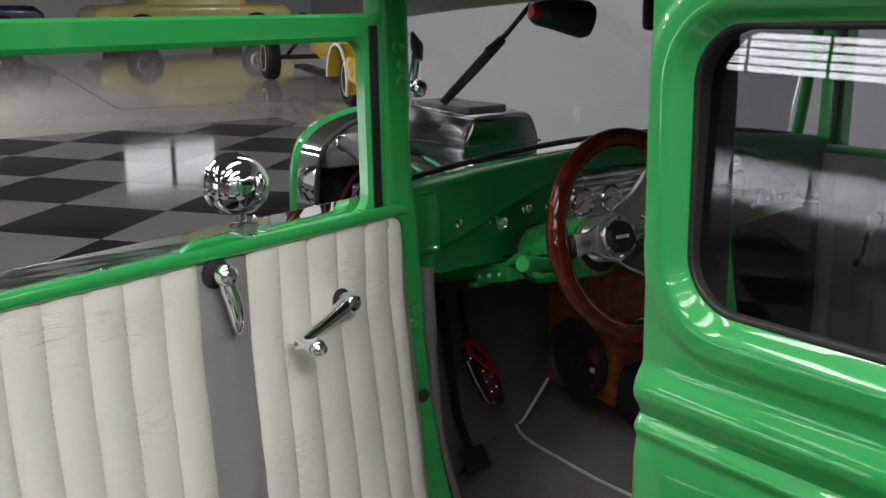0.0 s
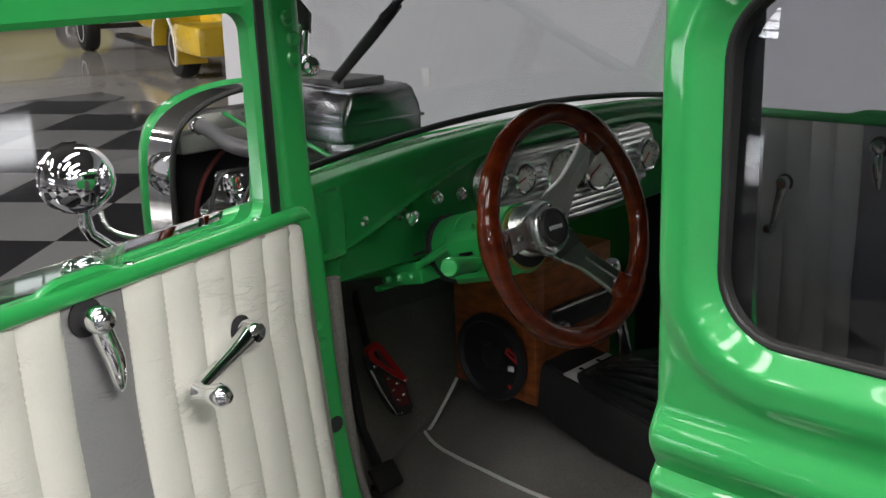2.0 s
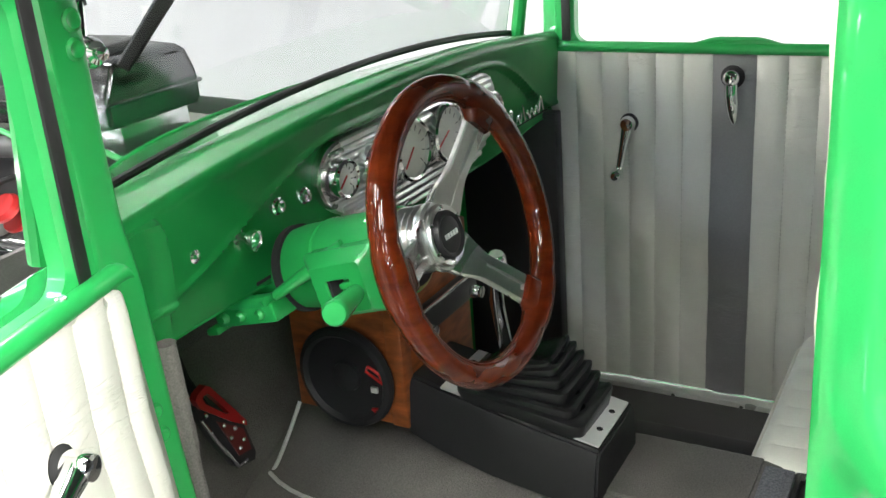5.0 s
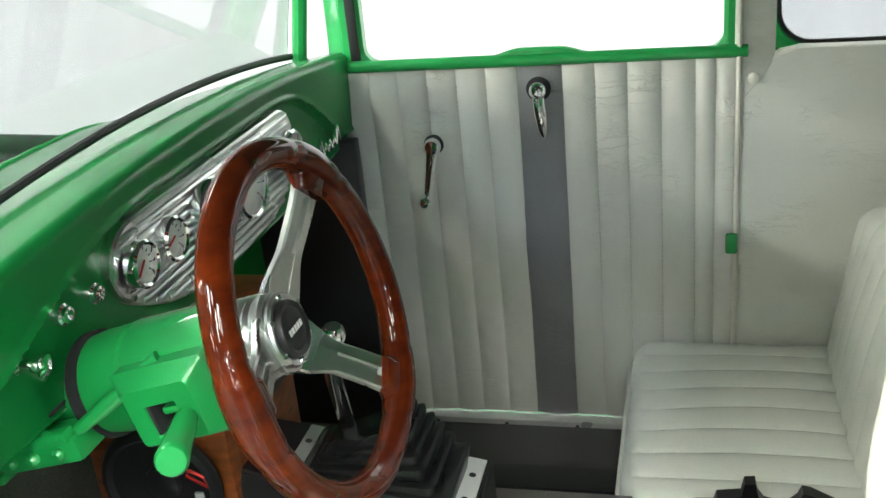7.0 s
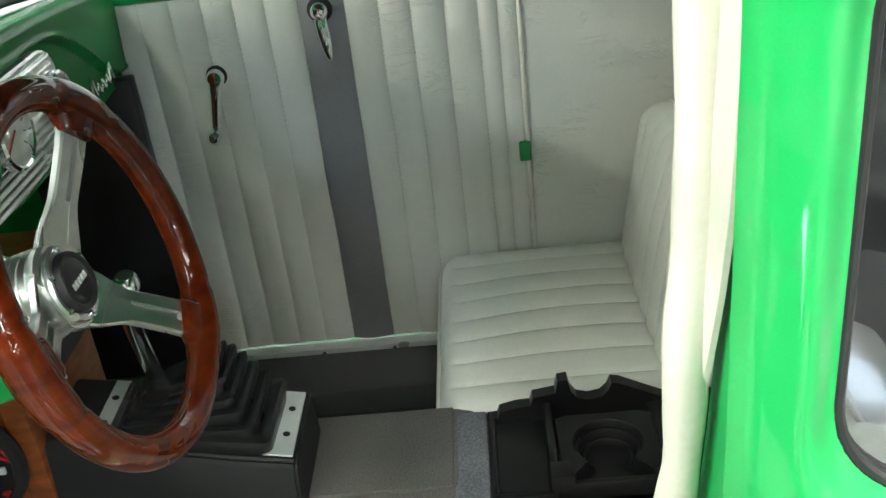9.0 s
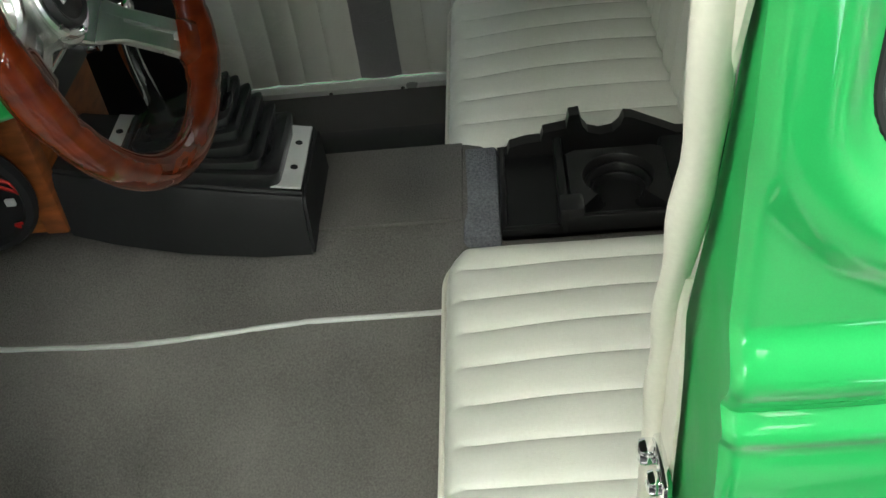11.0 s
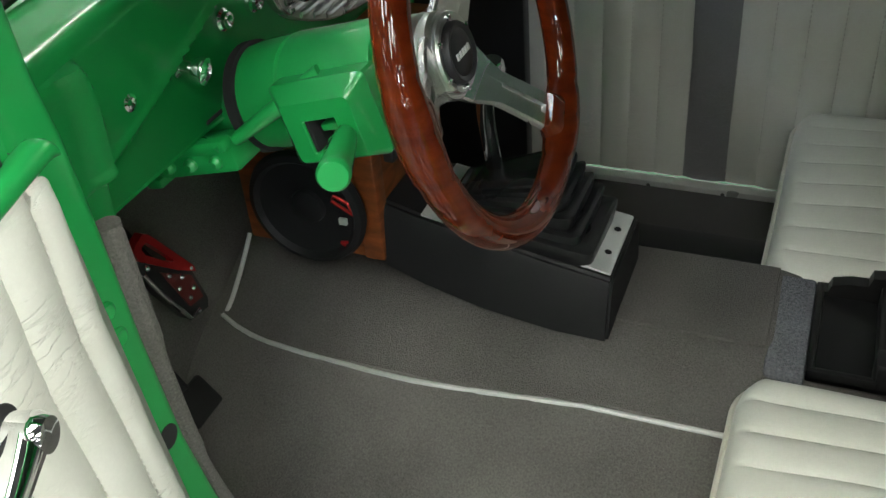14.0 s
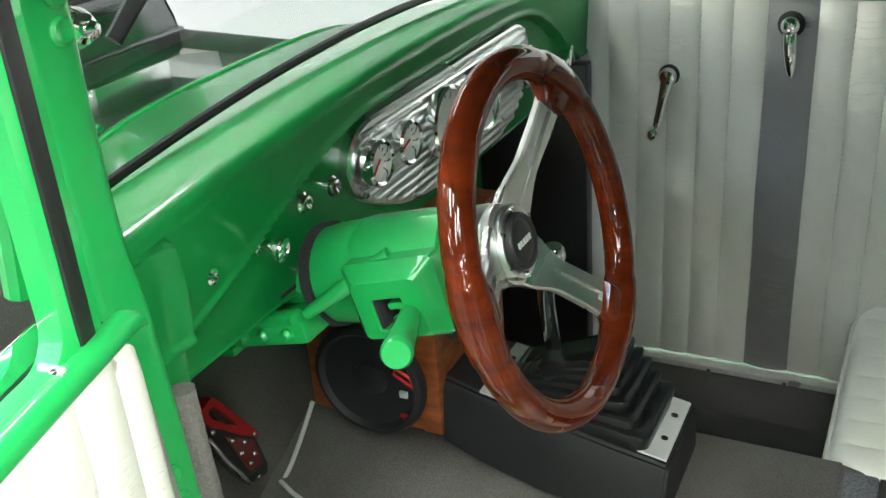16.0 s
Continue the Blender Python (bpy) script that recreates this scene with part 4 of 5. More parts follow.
part("carpet_edge", tube(bend([(-0.490, 0.290, 0.43), (-0.522, 0.288, 0.54), (-0.560, 0.288, 0.68), (-0.576, 0.288, 0.78), (-0.584, 0.288, 0.90), (-0.588, 0.290, 1.025)], 6), [0.006] * 8 + [0.007] * 8 + [0.009] * 8 + [0.0115] * 7, 10), MAT, CAR, "bound grey carpet edge")
part("firewall_liner", box((-0.56, 0.635, 0.41), (0.52, 0.648, 1.05), 0.003), CARPET, CAR, "dark grey liner under the dashboard")


edge = [(trim_x(y), y, floor_height(trim_x(y) - 0.002, y) + 0.004) for y in span(0.548, -0.24, 24)]
part("trim_strip", tube(edge, 0.0036, 8), TRIM_METAL, CAR, "bright metal carpet edge trim")
part("trim_strip", tube(bend([(-0.108, 0.522, 0.645), (-0.135, 0.528, 0.605), (-0.160, 0.540, 0.560), (-0.176, 0.549, 0.532), (-0.186, 0.555, 0.480)], 5), 0.0036, 8), TRIM_METAL, CAR, "bright metal carpet edge trim")


# ---- doors ----
def pleat_panel(u0, u1, z0, z1, seams, depth, place, wrinkle=0.0, corner=0.0):
    """Stitched pleats between seams; place(u, h, z) puts a point on the door, h standing proud of it."""
    bm = bmesh.new()
    edges = [u0] + list(seams) + [u1]
    us = []
    for a, b in zip(edges, edges[1:]):
        us += [a + (b - a) * k for k in (0, 0.03, 0.07, 0.14, 0.25, 0.4, 0.6, 0.75, 0.86, 0.93, 0.97)]
    us.append(u1)
    zs = [z0, z0 + 0.003] + span(z0 + 0.010, z1 - 0.010, 70) + [z1 - 0.003, z1]

    def height(u, z):
        h = 0
        for a, b in zip(edges, edges[1:]):
            if a <= u <= b + 1e-9:
                s = (u - a) / (b - a)
                h = depth * (0.10 + 0.90 * (1 - abs(2 * s - 1) ** 2.6))
                break
        h = 0.003 + h * (0.6 + 0.4 * smoothstep(0, 0.02, min(z - z0, z1 - z)))
        if wrinkle:
            low = 0.6 + 1.2 * smoothstep(1.0, 0.6, z)
            h += wrinkle * low * (noise.noise(Vector((u * 16, z * 7, 3.1))) + 0.45 * noise.noise(Vector((u * 38 + z * 12, z * 45, 7.7))))
        return h

    def cut(u, z):
        """Rounds the top corner at the panel's first edge."""
        over = max(0.0, u0 + corner - u)
        return z0 + (z - z0) * (1 - (corner - math.sqrt(max(0.0, corner ** 2 - over ** 2))) / (z1 - z0))

    rows = add_grid(bm, us, zs, lambda u, z: place(u + (0.0015 * noise.noise(Vector((u * 5, z * 8, 2.2)))), height(u, z), cut(u, z)))
    back = [[bm.verts.new(place(u, -0.004, cut(u, z))) for z in (z0, z1)] for u in (u0, u1)]
    bm.faces.new([r[0] for r in rows] + [back[1][0], back[0][0]])
    bm.faces.new([r[-1] for r in rows] + [back[1][1], back[0][1]])
    bm.faces.new(rows[0] + [back[0][1], back[0][0]])
    bm.faces.new(rows[-1] + [back[1][1], back[1][0]])
    return bm


def stitches(us, z0, z1, place):
    """Threads along the seams."""
    bm = bmesh.new()
    for u in us:
        for k in range(int((z1 - z0) / 0.009)):
            z = z0 + 0.009 * k
            add_rings(bm, [[place(u + a, 0.0034 + b, z + e) for a, b in ((-0.0009, 0), (0.0009, 0), (0.0, 0.0016))] for e in (0.001, 0.0065)])
    return bm


def ring_frame(place, u0, u1, z0, z1, thick, h0, h1, r):
    """A window frame with round inner corners."""
    bm = bmesh.new()
    cx, cz, w, h = (u0 + u1) / 2, (z0 + z1) / 2, u1 - u0, z1 - z0
    inner = rounded_rect(w, h, r, 6, cx, cz)
    outer = rounded_rect(w + 2 * thick, h + 2 * thick, 0.010, 6, cx, cz)
    mid = [(a[0] * 0.82 + b[0] * 0.18, a[1] * 0.82 + b[1] * 0.18) for a, b in zip(inner, outer)]
    loops = [(outer, h0), (outer, h1 - 0.004), ([(a[0] * 0.12 + b[0] * 0.88, a[1] * 0.12 + b[1] * 0.88) for a, b in zip(inner, outer)], h1), (mid, h1), (inner, h1 - 0.006), (inner, h0)]
    return add_rings(bm, [[place(u, hh, z) for u, z in loop] for loop, hh in loops], closed=True)


def make_door(label, place, spec):
    t = spec["thick"]
    u_end = spec["end"]
    zt = spec["top"]

    def slab(u0, u1, h0, h1, z0, z1, bv):
        b = box((u0, h0, z0), (u1, h1, z1), bv)
        for v in b.verts:
            v.co = Vector(place(*v.co))
        return b
    d = part("door", slab(spec["start"] - 0.004, u_end + 0.012, -t, -0.005, 0.425, zt - 0.045, 0.006), GREEN, CAR, label)
    part("inner_rail", slab(spec["start"] - 0.002, u_end + 0.010, -0.018, -0.004, zt - 0.05, zt + 0.002, 0.002), GREEN, d)
    rail = bmesh.new()
    nose = spec["start"] - 0.004
    for u, k in [(nose, 0.25), (nose + 0.002, 0.55), (nose + 0.006, 0.80), (nose + 0.012, 0.95), (nose + 0.020, 1.0), (u_end * 0.5, 1.0), (u_end + 0.014, 1.0)]:
        hull_ring = rounded_rect(0.0205, 0.021 * k, 0.009 * k, 4, 0.00625, zt + 0.001 + 0.0105 * k)
        spec.setdefault("rail", []).append([place(u, a, b) for a, b in hull_ring])
    part("window_rail", add_rings(rail, spec.pop("rail")), GREEN, d)
    part("window_slot", slab(spec["start"], u_end + 0.010, -0.042, -0.0045, zt - 0.03, zt + 0.006, 0.001), RUBBER, d, "black felt window slot")
    part("outer_rail", slab(spec["start"], u_end + 0.012, -t, -0.036, zt - 0.05, zt - 0.032, 0.006), GREEN, d)
    bump = bmesh.new()
    rings = []
    for k in range(17):
        s = k / 16
        hgt = spec["lift"] * smoothstep(0, 0.32, s) * smoothstep(1, 0.68, s) + 0.002
        u = spec["bump"][0] + (spec["bump"][1] - spec["bump"][0]) * s
        z = zt + 0.018
        rings.append([place(u, -0.003, z), place(u, 0.010, z), place(u, 0.010, z + hgt * 0.7), place(u, 0.006, z + hgt), place(u, -0.001, z + hgt)])
    add_rings(bump, rings)
    part("sash_lift", bump, GREEN, d)
    part("window_frame", ring_frame(place, spec["win"][0], spec["win"][1], zt + 0.016, spec["head"], 0.040, -0.022, 0.0015, 0.026), GREEN, d)
    part("window_channel", slab(spec["win"][0] - 0.024, spec["win"][0] - 0.006, 0.000, 0.004, zt + 0.02, spec["head"] + 0.022, 0.0015), RUBBER, d, "black felt window channel")
    g = part("door_glass", slab(spec["win"][0] - 0.01, spec["win"][1] + 0.01, -0.033, -0.030, 1.05, spec["glass"], 0.0003), GLASS, d, "lowered clear door glass")
    g.visible_shadow = False
    for u in spec["rail_screws"]:
        part("rail_screw", lathe([(0.006, 0), (0.006, 0.0015), (0, 0.0025)], Matrix.Translation(place(u, 0.004, zt + 0.0215)), 12), CHROME, d)
    z0, z1 = spec["bottom"], zt + 0.0005
    front, strip, rear = spec["front"], spec["strip"], spec["rear"]
    part("pleated_panel", pleat_panel(front[0], front[-1], z0, z1, front[1:-1], 0.0085, place, 0.0030, spec["round"]), VINYL, d, "white pleated vinyl panel")
    part("centre_strip", pleat_panel(strip[0], strip[1], z0, z1, [], 0.007, place, 0.0040), GREY_VINYL, d, "grey vinyl centre strip")
    part("pleated_panel", pleat_panel(rear[0], rear[-1], z0, z1, rear[1:-1], 0.0085, place, 0.0030), VINYL, d, "white pleated vinyl panel")
    tagged(part("seam_stitches", stitches(front[1:] + rear[:-1], z0 + 0.02, z1 - 0.02, place), THREAD, d, smooth=0), kind="stuff")

    def at(u, h, z):
        return Vector(place(u, h, z))
    n = at(0, 1, 0) - at(0, 0, 0)
    hu, hz = spec["handle"]
    pr = spec["proud"]
    e = at(hu, 0.010, hz)
    hb = lathe([(0.012, 0), (0.0135, 0.003), (0.0145, 0.005 + pr), (0.0155, 0.012 + pr), (0.0135, 0.020 + pr), (0.008, 0.025 + pr), (0, 0.026 + pr)], aim(e, e + n), 24)
    lean = spec["lean"]
    line = bend([at(hu, 0.018 + pr, hz), at(hu + lean * 0.3, 0.022 + pr, hz - 0.022), at(hu + lean * 0.9, 0.024 + pr, hz - 0.046), at(hu + lean * 1.3, 0.022 + pr, hz - 0.070), at(hu + lean * 1.6, 0.018 + pr, hz - 0.086)], 5)
    add_tube(hb, line, [0.0105 + 0.0015 * math.sin(k / 20 * math.pi) - 0.0075 * (k / 20) ** 3 for k in range(21)], 12)
    part("door_handle", hb, CHROME, d, "chrome door handle")
    part("handle_rosette", lathe([(0.0215, 0), (0.0215, 0.002), (0.017, 0.004), (0, 0.004)], aim(at(hu, 0.009, hz), at(hu, 0.009, hz) + n), 24), DARK, d, "dark handle rosette")
    cu, cz = spec["crank"]
    e = at(cu, 0.011, cz)
    cb = lathe([(0.013, 0), (0.0140, 0.003), (0.0150, 0.005 + pr), (0.0155, 0.012 + pr), (0.012, 0.020 + pr), (0, 0.021 + pr)], aim(e, e + n), 24)
    part("crank_rosette", lathe([(0.0185, 0), (0.0185, 0.002), (0.014, 0.004), (0, 0.004)], aim(at(cu, 0.010, cz), at(cu, 0.010, cz) + n), 24), DARK, d, "dark winder rosette")
    a, k = at(cu, 0.016 + pr, cz), at(cu + spec["swing"][0], 0.022 + pr, cz + spec["swing"][1])
    add_tube(cb, bend([a, a.lerp(k, 0.3) + n * 0.002, a.lerp(k, 0.7) + n * 0.001, k], 4), [0.0150, 0.0145, 0.0135, 0.0122, 0.0112, 0.0102, 0.0095, 0.0090, 0.0085, 0.0080, 0.0075, 0.0075, 0.0075], 12)
    kn = spec["knob"]
    add_lathe(cb, [(0.006, -0.006), (0.011, 0.0), (0.0085, 0.004 + 0.3 * kn), (0.0095, 0.002 + 0.7 * kn), (0.0145, 0.010 + kn), (0.0125, 0.020 + kn), (0.007, 0.026 + kn), (0, 0.027 + kn)], aim(k, k + n), 20)
    part("window_crank", cb, CHROME, d, "chrome window winder")
    return d


def driver_place(u, h, z):
    """The lining spreads forward towards the door's foot."""
    n = Vector((-DOOR_U.y, DOOR_U.x, 0))
    if h > -0.0045:
        u += float(np.interp(z, (0.42, 0.45, 0.66, 0.80, 0.91, 1.0), (-0.085, -0.077, -0.042, -0.026, -0.012, 0.0))) * (0.35 + 0.65 * smoothstep(0.30, 0.02, u))
    p = HINGE + DOOR_U * u + n * h
    return (p.x, p.y, z)


def passenger_place(u, h, z):
    return (P_IN - h, 0.312 - u, z)


make_door("open green car door lined with white pleated vinyl", driver_place, dict(thick=0.056, start=-0.036, end=0.690, top=1.134, bottom=0.44, bump=(0.271, 0.404), lift=0.012, round=0.030, win=(0.030, 0.640), glass=1.170, head=1.413, front=[-0.036, -0.003, 0.051, 0.111, 0.170, 0.225, 0.283], strip=(0.283, 0.367), rear=[0.367, 0.422, 0.477, 0.532, 0.585, 0.638, 0.690], handle=(0.341, 1.118), lean=-0.010, crank=(0.113, 1.027), swing=(0.107, -0.036), proud=0.011, knob=0.024, rail_screws=(0.055, 0.27, 0.5)))
make_door("closed green car door lined with white pleated vinyl", passenger_place, dict(thick=0.055, start=-0.02, end=0.680, top=1.119, bottom=0.425, bump=(0.265, 0.445), lift=0.012, round=0.0, win=(0.040, 0.656), glass=1.12, front=[-0.012, 0.045, 0.098, 0.151, 0.204, 0.257, 0.312], strip=(0.312, 0.391), rear=[0.391, 0.446, 0.500, 0.556, 0.612, 0.645, 0.680], handle=(0.350, 1.080), lean=0.004, crank=(0.155, 0.985), swing=(-0.020, -0.102), head=1.423, proud=0.0, knob=0.0, rail_screws=()))

# ---- passenger rear quarter trim ----
q = bmesh.new()
prof = [(-0.3735, 0.41), (-0.3735, 1.055), (-0.385, 1.062), (-0.397, 1.070), (-0.405, 1.084), (-0.412, 1.102), (-0.428, 1.125), (-0.463, 1.131), (-0.80, 1.131), (-0.80, 0.41)]
add_rings(q, [[(x, y, z) for y, z in prof] for x in (0.5505, 0.585)])
bmesh.ops.bevel(q, geom=[e for e in q.edges], offset=0.004, segments=2, affect="EDGES")
part("quarter_trim", q, VINYL, CAR, "white vinyl quarter trim panel")
part("pillar_trim", box((0.5525, -0.425, 1.045), (0.60, -0.360, 1.56), 0.010), VINYL, CAR, "white vinyl pillar trim")
part("trim_cap", lathe([(0.010, 0), (0.009, 0.004), (0.004, 0.006), (0, 0.006)], aim((0.5515, -0.392, 1.085), (0, -0.392, 1.085)), 16), PIPING, CAR)
part("windlace", tube([(0.550, -0.369, 0.42), (0.551, -0.3685, 0.75), (0.550, -0.369, 1.12), (0.551, -0.368, 1.5)], 0.0045, 8), PIPING, CAR, "ivory vinyl windlace")
part("door_latch", box((0.538, -0.372, 0.776), (0.556, -0.352, 0.812), 0.003), GREEN, CAR, "green door latch")
q = bmesh.new()
add_rings(q, [[(x, y, z) for y, z in [(-0.462, 0.41), (-0.462, 1.10), (-0.80, 1.10), (-0.80, 0.41)]] for x in (-0.67, -0.63)])
part("quarter_trim", q, VINYL, CAR, "white vinyl quarter trim panel")


# ---- seats ----
def cushion(x0, x1, y0, y1, z0, z1, pleats, r=0.032, crown=0.016, corner=0.055):
    """A sprung cushion, its pleats running front to back, its front corners round."""
    bm = bmesh.new()
    xs = []
    for k in range(pleats):
        a, b = x0 + (x1 - x0) * k / pleats, x0 + (x1 - x0) * (k + 1) / pleats
        xs += [a + (b - a) * q for q in (0, 0.06, 0.15, 0.3, 0.5, 0.7, 0.85, 0.94)]
    xs.append(x1)
    ys = span(y0, y1 - 0.05, 16) + span(y1 - 0.045, y1, 10)

    def drop(d):
        return r - math.sqrt(max(0, r * r - max(0, r - d) ** 2))

    def front(x):
        dx = max(0, corner - min(x - x0, x1 - x))
        return y1 - (corner - math.sqrt(max(0, corner ** 2 - dx * dx))) * 0.8

    def point(x, y):
        lim = front(x)
        yy = y0 + (y - y0) * (lim - y0) / (y1 - y0)
        s = (x - x0) / (x1 - x0) * pleats % 1
        d = max(0, min(x - x0, x1 - x, lim - yy))
        ease = smoothstep(0, 0.045, d)
        puff = -0.007 * (abs(2 * s - 1) ** 3.0) * (0.35 + 0.65 * ease)
        puff += crown * math.sin(math.pi * (x - x0) / (x1 - x0)) * math.sin(math.pi * min(1, (yy - y0) / (y1 - y0) + 0.05)) * ease
        puff += 0.0012 * noise.noise(Vector((x * 25, yy * 12, z1)))
        return (x, yy, z1 - drop(d) + puff)
    rows = add_grid(bm, xs, ys, point)
    loop = [rows[0][i] for i in range(len(ys))] + [r_[-1] for r_ in rows[1:]] + [rows[-1][i] for i in range(len(ys) - 2, -1, -1)]
    prev = loop
    for f, o in ((0.3, 0.004), (0.7, 0.004), (1.0, -0.006)):
        ring = []
        for v in loop:
            cx = (v.co.x - (x0 + x1) / 2)
            ring.append(bm.verts.new((v.co.x + math.copysign(o, cx), v.co.y + (o if v.co.y > y1 - 0.08 else 0), v.co.z + (z0 - v.co.z) * f)))
        for i in range(len(loop) - 1):
            bm.faces.new((prev[i], prev[i + 1], ring[i + 1], ring[i]))
        prev = ring
    bm.faces.new(prev)
    welt = []
    for k in range(41):
        x = x0 + (x1 - x0) * k / 40
        welt.append((x, front(x) + 0.002, z1 - r - 0.002))
    welt = [(x0 - 0.001, y0 + (front(x0) - y0) * f, z1 - r - 0.002) for f in (0, 0.3, 0.6, 0.9)] + welt + [(x1 + 0.001, y0 + (front(x1) - y0) * f, z1 - r - 0.002) for f in (0.9, 0.6, 0.3, 0)]
    return bm, welt


def seat(x0, x1, label):
    bm, welt = cushion(x0, x1, -0.60, -0.190, 0.415, 0.606, 8)
    s = part("seat", bm, SEAT_VINYL, CAR, label, smooth=50)
    part("piping", tube(welt, 0.0042, 8), PIPING, s)
    bm, welt = cushion(x0 + 0.006, x1 - 0.006, -0.05, 0.285, -0.06, 0.060, 8, r=0.04, crown=0.012, corner=0.085)
    turn = Matrix(((1, 0, 0, 0), (0, -0.15, 1, -0.585), (0, 1, 0.15, 0.60), (0, 0, 0, 1)))
    bmesh.ops.transform(bm, matrix=turn, verts=bm.verts)
    part("backrest", bm, SEAT_VINYL, s, smooth=50)
    part("piping", tube([turn @ Vector(p) for p in welt], 0.0042, 8), PIPING, s)
    return s


seat(-0.568, -0.141, "white pleated vinyl seat beside the open door")
seat(0.058, 0.547, "white pleated vinyl seat beside the closed door")

# ---- cup holder ----
CUP = thing("cup_holder", "black moulded plastic cup holder console between the seats", "cup holder")
c = bmesh.new()
X0, X1, Y0, Y1, ZB = -0.125, 0.058, -0.60, -0.262, 0.580
add_box(c, (X0, Y0, ZB), (X1, Y1, ZB + 0.012), 0.004)
part("base", c, CUP_PLASTIC, CUP)
part("side_wall", box((X0, Y0, ZB), (X0 + 0.010, -0.345, ZB + 0.034), 0.004), CUP_PLASTIC, CUP)
part("front_lip", box((X0, -0.345, ZB), (X0 + 0.010, Y1, ZB + 0.020), 0.004), CUP_PLASTIC, CUP)
part("front_wall", box((X0, Y1 - 0.010, ZB), (X1, Y1, ZB + 0.020), 0.004), CUP_PLASTIC, CUP)
part("divider", box((X0, -0.352, ZB), (X1, -0.340, ZB + 0.042), 0.004), CUP_PLASTIC, CUP)
# stepped wall on the passenger's side, with its notch
w = bmesh.new()
steps = [(-0.262, 0.018), (-0.276, 0.019), (-0.280, 0.030), (-0.303, 0.036), (-0.324, 0.037), (-0.328, 0.051), (-0.360, 0.056), (-0.364, 0.076), (-0.378, 0.078)]
steps += [(-0.382, 0.058), (-0.390, 0.046), (-0.406, 0.041), (-0.424, 0.044), (-0.434, 0.054), (-0.439, 0.067), (-0.450, 0.065), (-0.512, 0.034), (-0.60, 0.030)]
rings = [[(X1 - 0.020, y, ZB), (X1, y, ZB), (X1, y, ZB + h), (X1 - 0.020, y, ZB + h)] for y, h in steps]
add_rings(w, rings)
part("stepped_wall", w, CUP_PLASTIC, CUP)
HC = Vector((-0.058, -0.420, 0))


def well_step(r0, r1, top, square=False):
    """A ring round the cup well, open towards the driver; its outer edge may run to the square deck."""
    bm = bmesh.new()
    rings = []
    for k in range(29):
        a = radians(-140 + 10 * k)
        d = Vector((math.cos(a), math.sin(a), 0))
        out = min(0.062 / max(abs(d.x), 1e-6), 0.066 / max(abs(d.y), 1e-6)) if square else r1
        rings.append([HC + d * q + Vector((0, 0, z)) for q, z in ((r0, ZB + 0.008), (r0, ZB + top - 0.003), (r0 + 0.002, ZB + top), (out - 0.002, ZB + top), (out, ZB + top - 0.003), (out, ZB + 0.008))])
    return add_rings(bm, rings)


part("cup_deck", well_step(0.045, 0.066, 0.044, True), CUP_PLASTIC, CUP)
for r0, r1, top in ((0.038, 0.0448, 0.033), (0.031, 0.0378, 0.022)):
    part("cup_step", well_step(r0, r1, top), CUP_PLASTIC, CUP)
part("divider_block", box((X0 + 0.001, -0.372, ZB + 0.004), (X0 + 0.036, -0.338, ZB + 0.046), 0.006), CUP_PLASTIC, CUP)
part("rear_bin", box((X0 + 0.012, -0.596, ZB), (X1 - 0.012, -0.485, ZB + 0.03), 0.008), CUP_PLASTIC, CUP)

# ---- gear lever ----
GEAR = thing("gear_lever", "chrome gear lever in a pleated black boot on the tunnel", "gear lever")
TILT = lambda y: 0.18 * (y + 0.015)      # the plate and boot climb towards the front
cov = bmesh.new()
rings = []
for y, z0, xw in ((-0.022, 0.598, 0.0), (0.05, 0.600, 0.0), (0.15, 0.612, 0.004), (0.24, 0.63, 0.012), (0.296, 0.645, 0.02)):
    t = TILT(y)
    ring = [(-0.146 + xw, y, z0), (-0.132 + xw * 0.8, y, 0.672 + t), (-0.122 + xw * 0.8, y, 0.684 + t), (0.022, y, 0.684 + t), (0.032, y, 0.674 + t), (0.040, y, z0)]
    rings.append(ring)
add_rings(cov, rings)
bmesh.ops.bevel(cov, geom=[e for e in cov.edges], offset=0.004, segments=2, affect="EDGES")
part("base_cover", cov, VINYL_BLACK, GEAR, "black vinyl cover")
PLATE_M = Matrix(((1, 0, 0, 0), (0, 1, 0, 0), (0, 0.18, 1, 0.0027), (0, 0, 0, 1)))
pl = part("boot_plate", box((-0.116, -0.017, 0.685), (0.018, 0.238, 0.689), 0.0015, PLATE_M), PLATE, GEAR, "bright metal boot plate")
for x, y in ((-0.075, -0.004), (-0.022, -0.004), (-0.075, 0.228), (-0.022, 0.228)):
    part("plate_hole", lathe([(0.0048, 0), (0.0048, 0.0008), (0, 0.0008)], PLATE_M @ Matrix.Translation((x, y, 0.6888)), 12), DARK, pl)
for k, (yr, zt, xl, xr, yf) in enumerate(((0.006, 0.712, -0.119, 0.010, 0.212), (0.024, 0.732, -0.113, 0.008, 0.204), (0.036, 0.752, -0.105, 0.006, 0.196), (0.047, 0.768, -0.097, 0.004, 0.190), (0.058, 0.781, -0.089, 0.002, 0.182), (0.068, 0.790, -0.082, -0.001, 0.174))):
    fold = bmesh.new()
    rings = []
    for dz, ins in ((-0.028, 0.004), (-0.014, 0.002), (-0.005, 0.0), (0.0, 0.0005), (0.003, 0.005), (0.002, 0.016), (-0.004, 0.030)):
        ring = []
        for x, y in rounded_rect(xr - xl - 2 * ins, yf - yr - 2 * ins, max(0.004, 0.014 - ins * 0.3), 4, (xl + xr) / 2, (yf + yr) / 2):
            sag = 0.004 * noise.noise(Vector((x * 22, y * 18, 3.7 * k)))
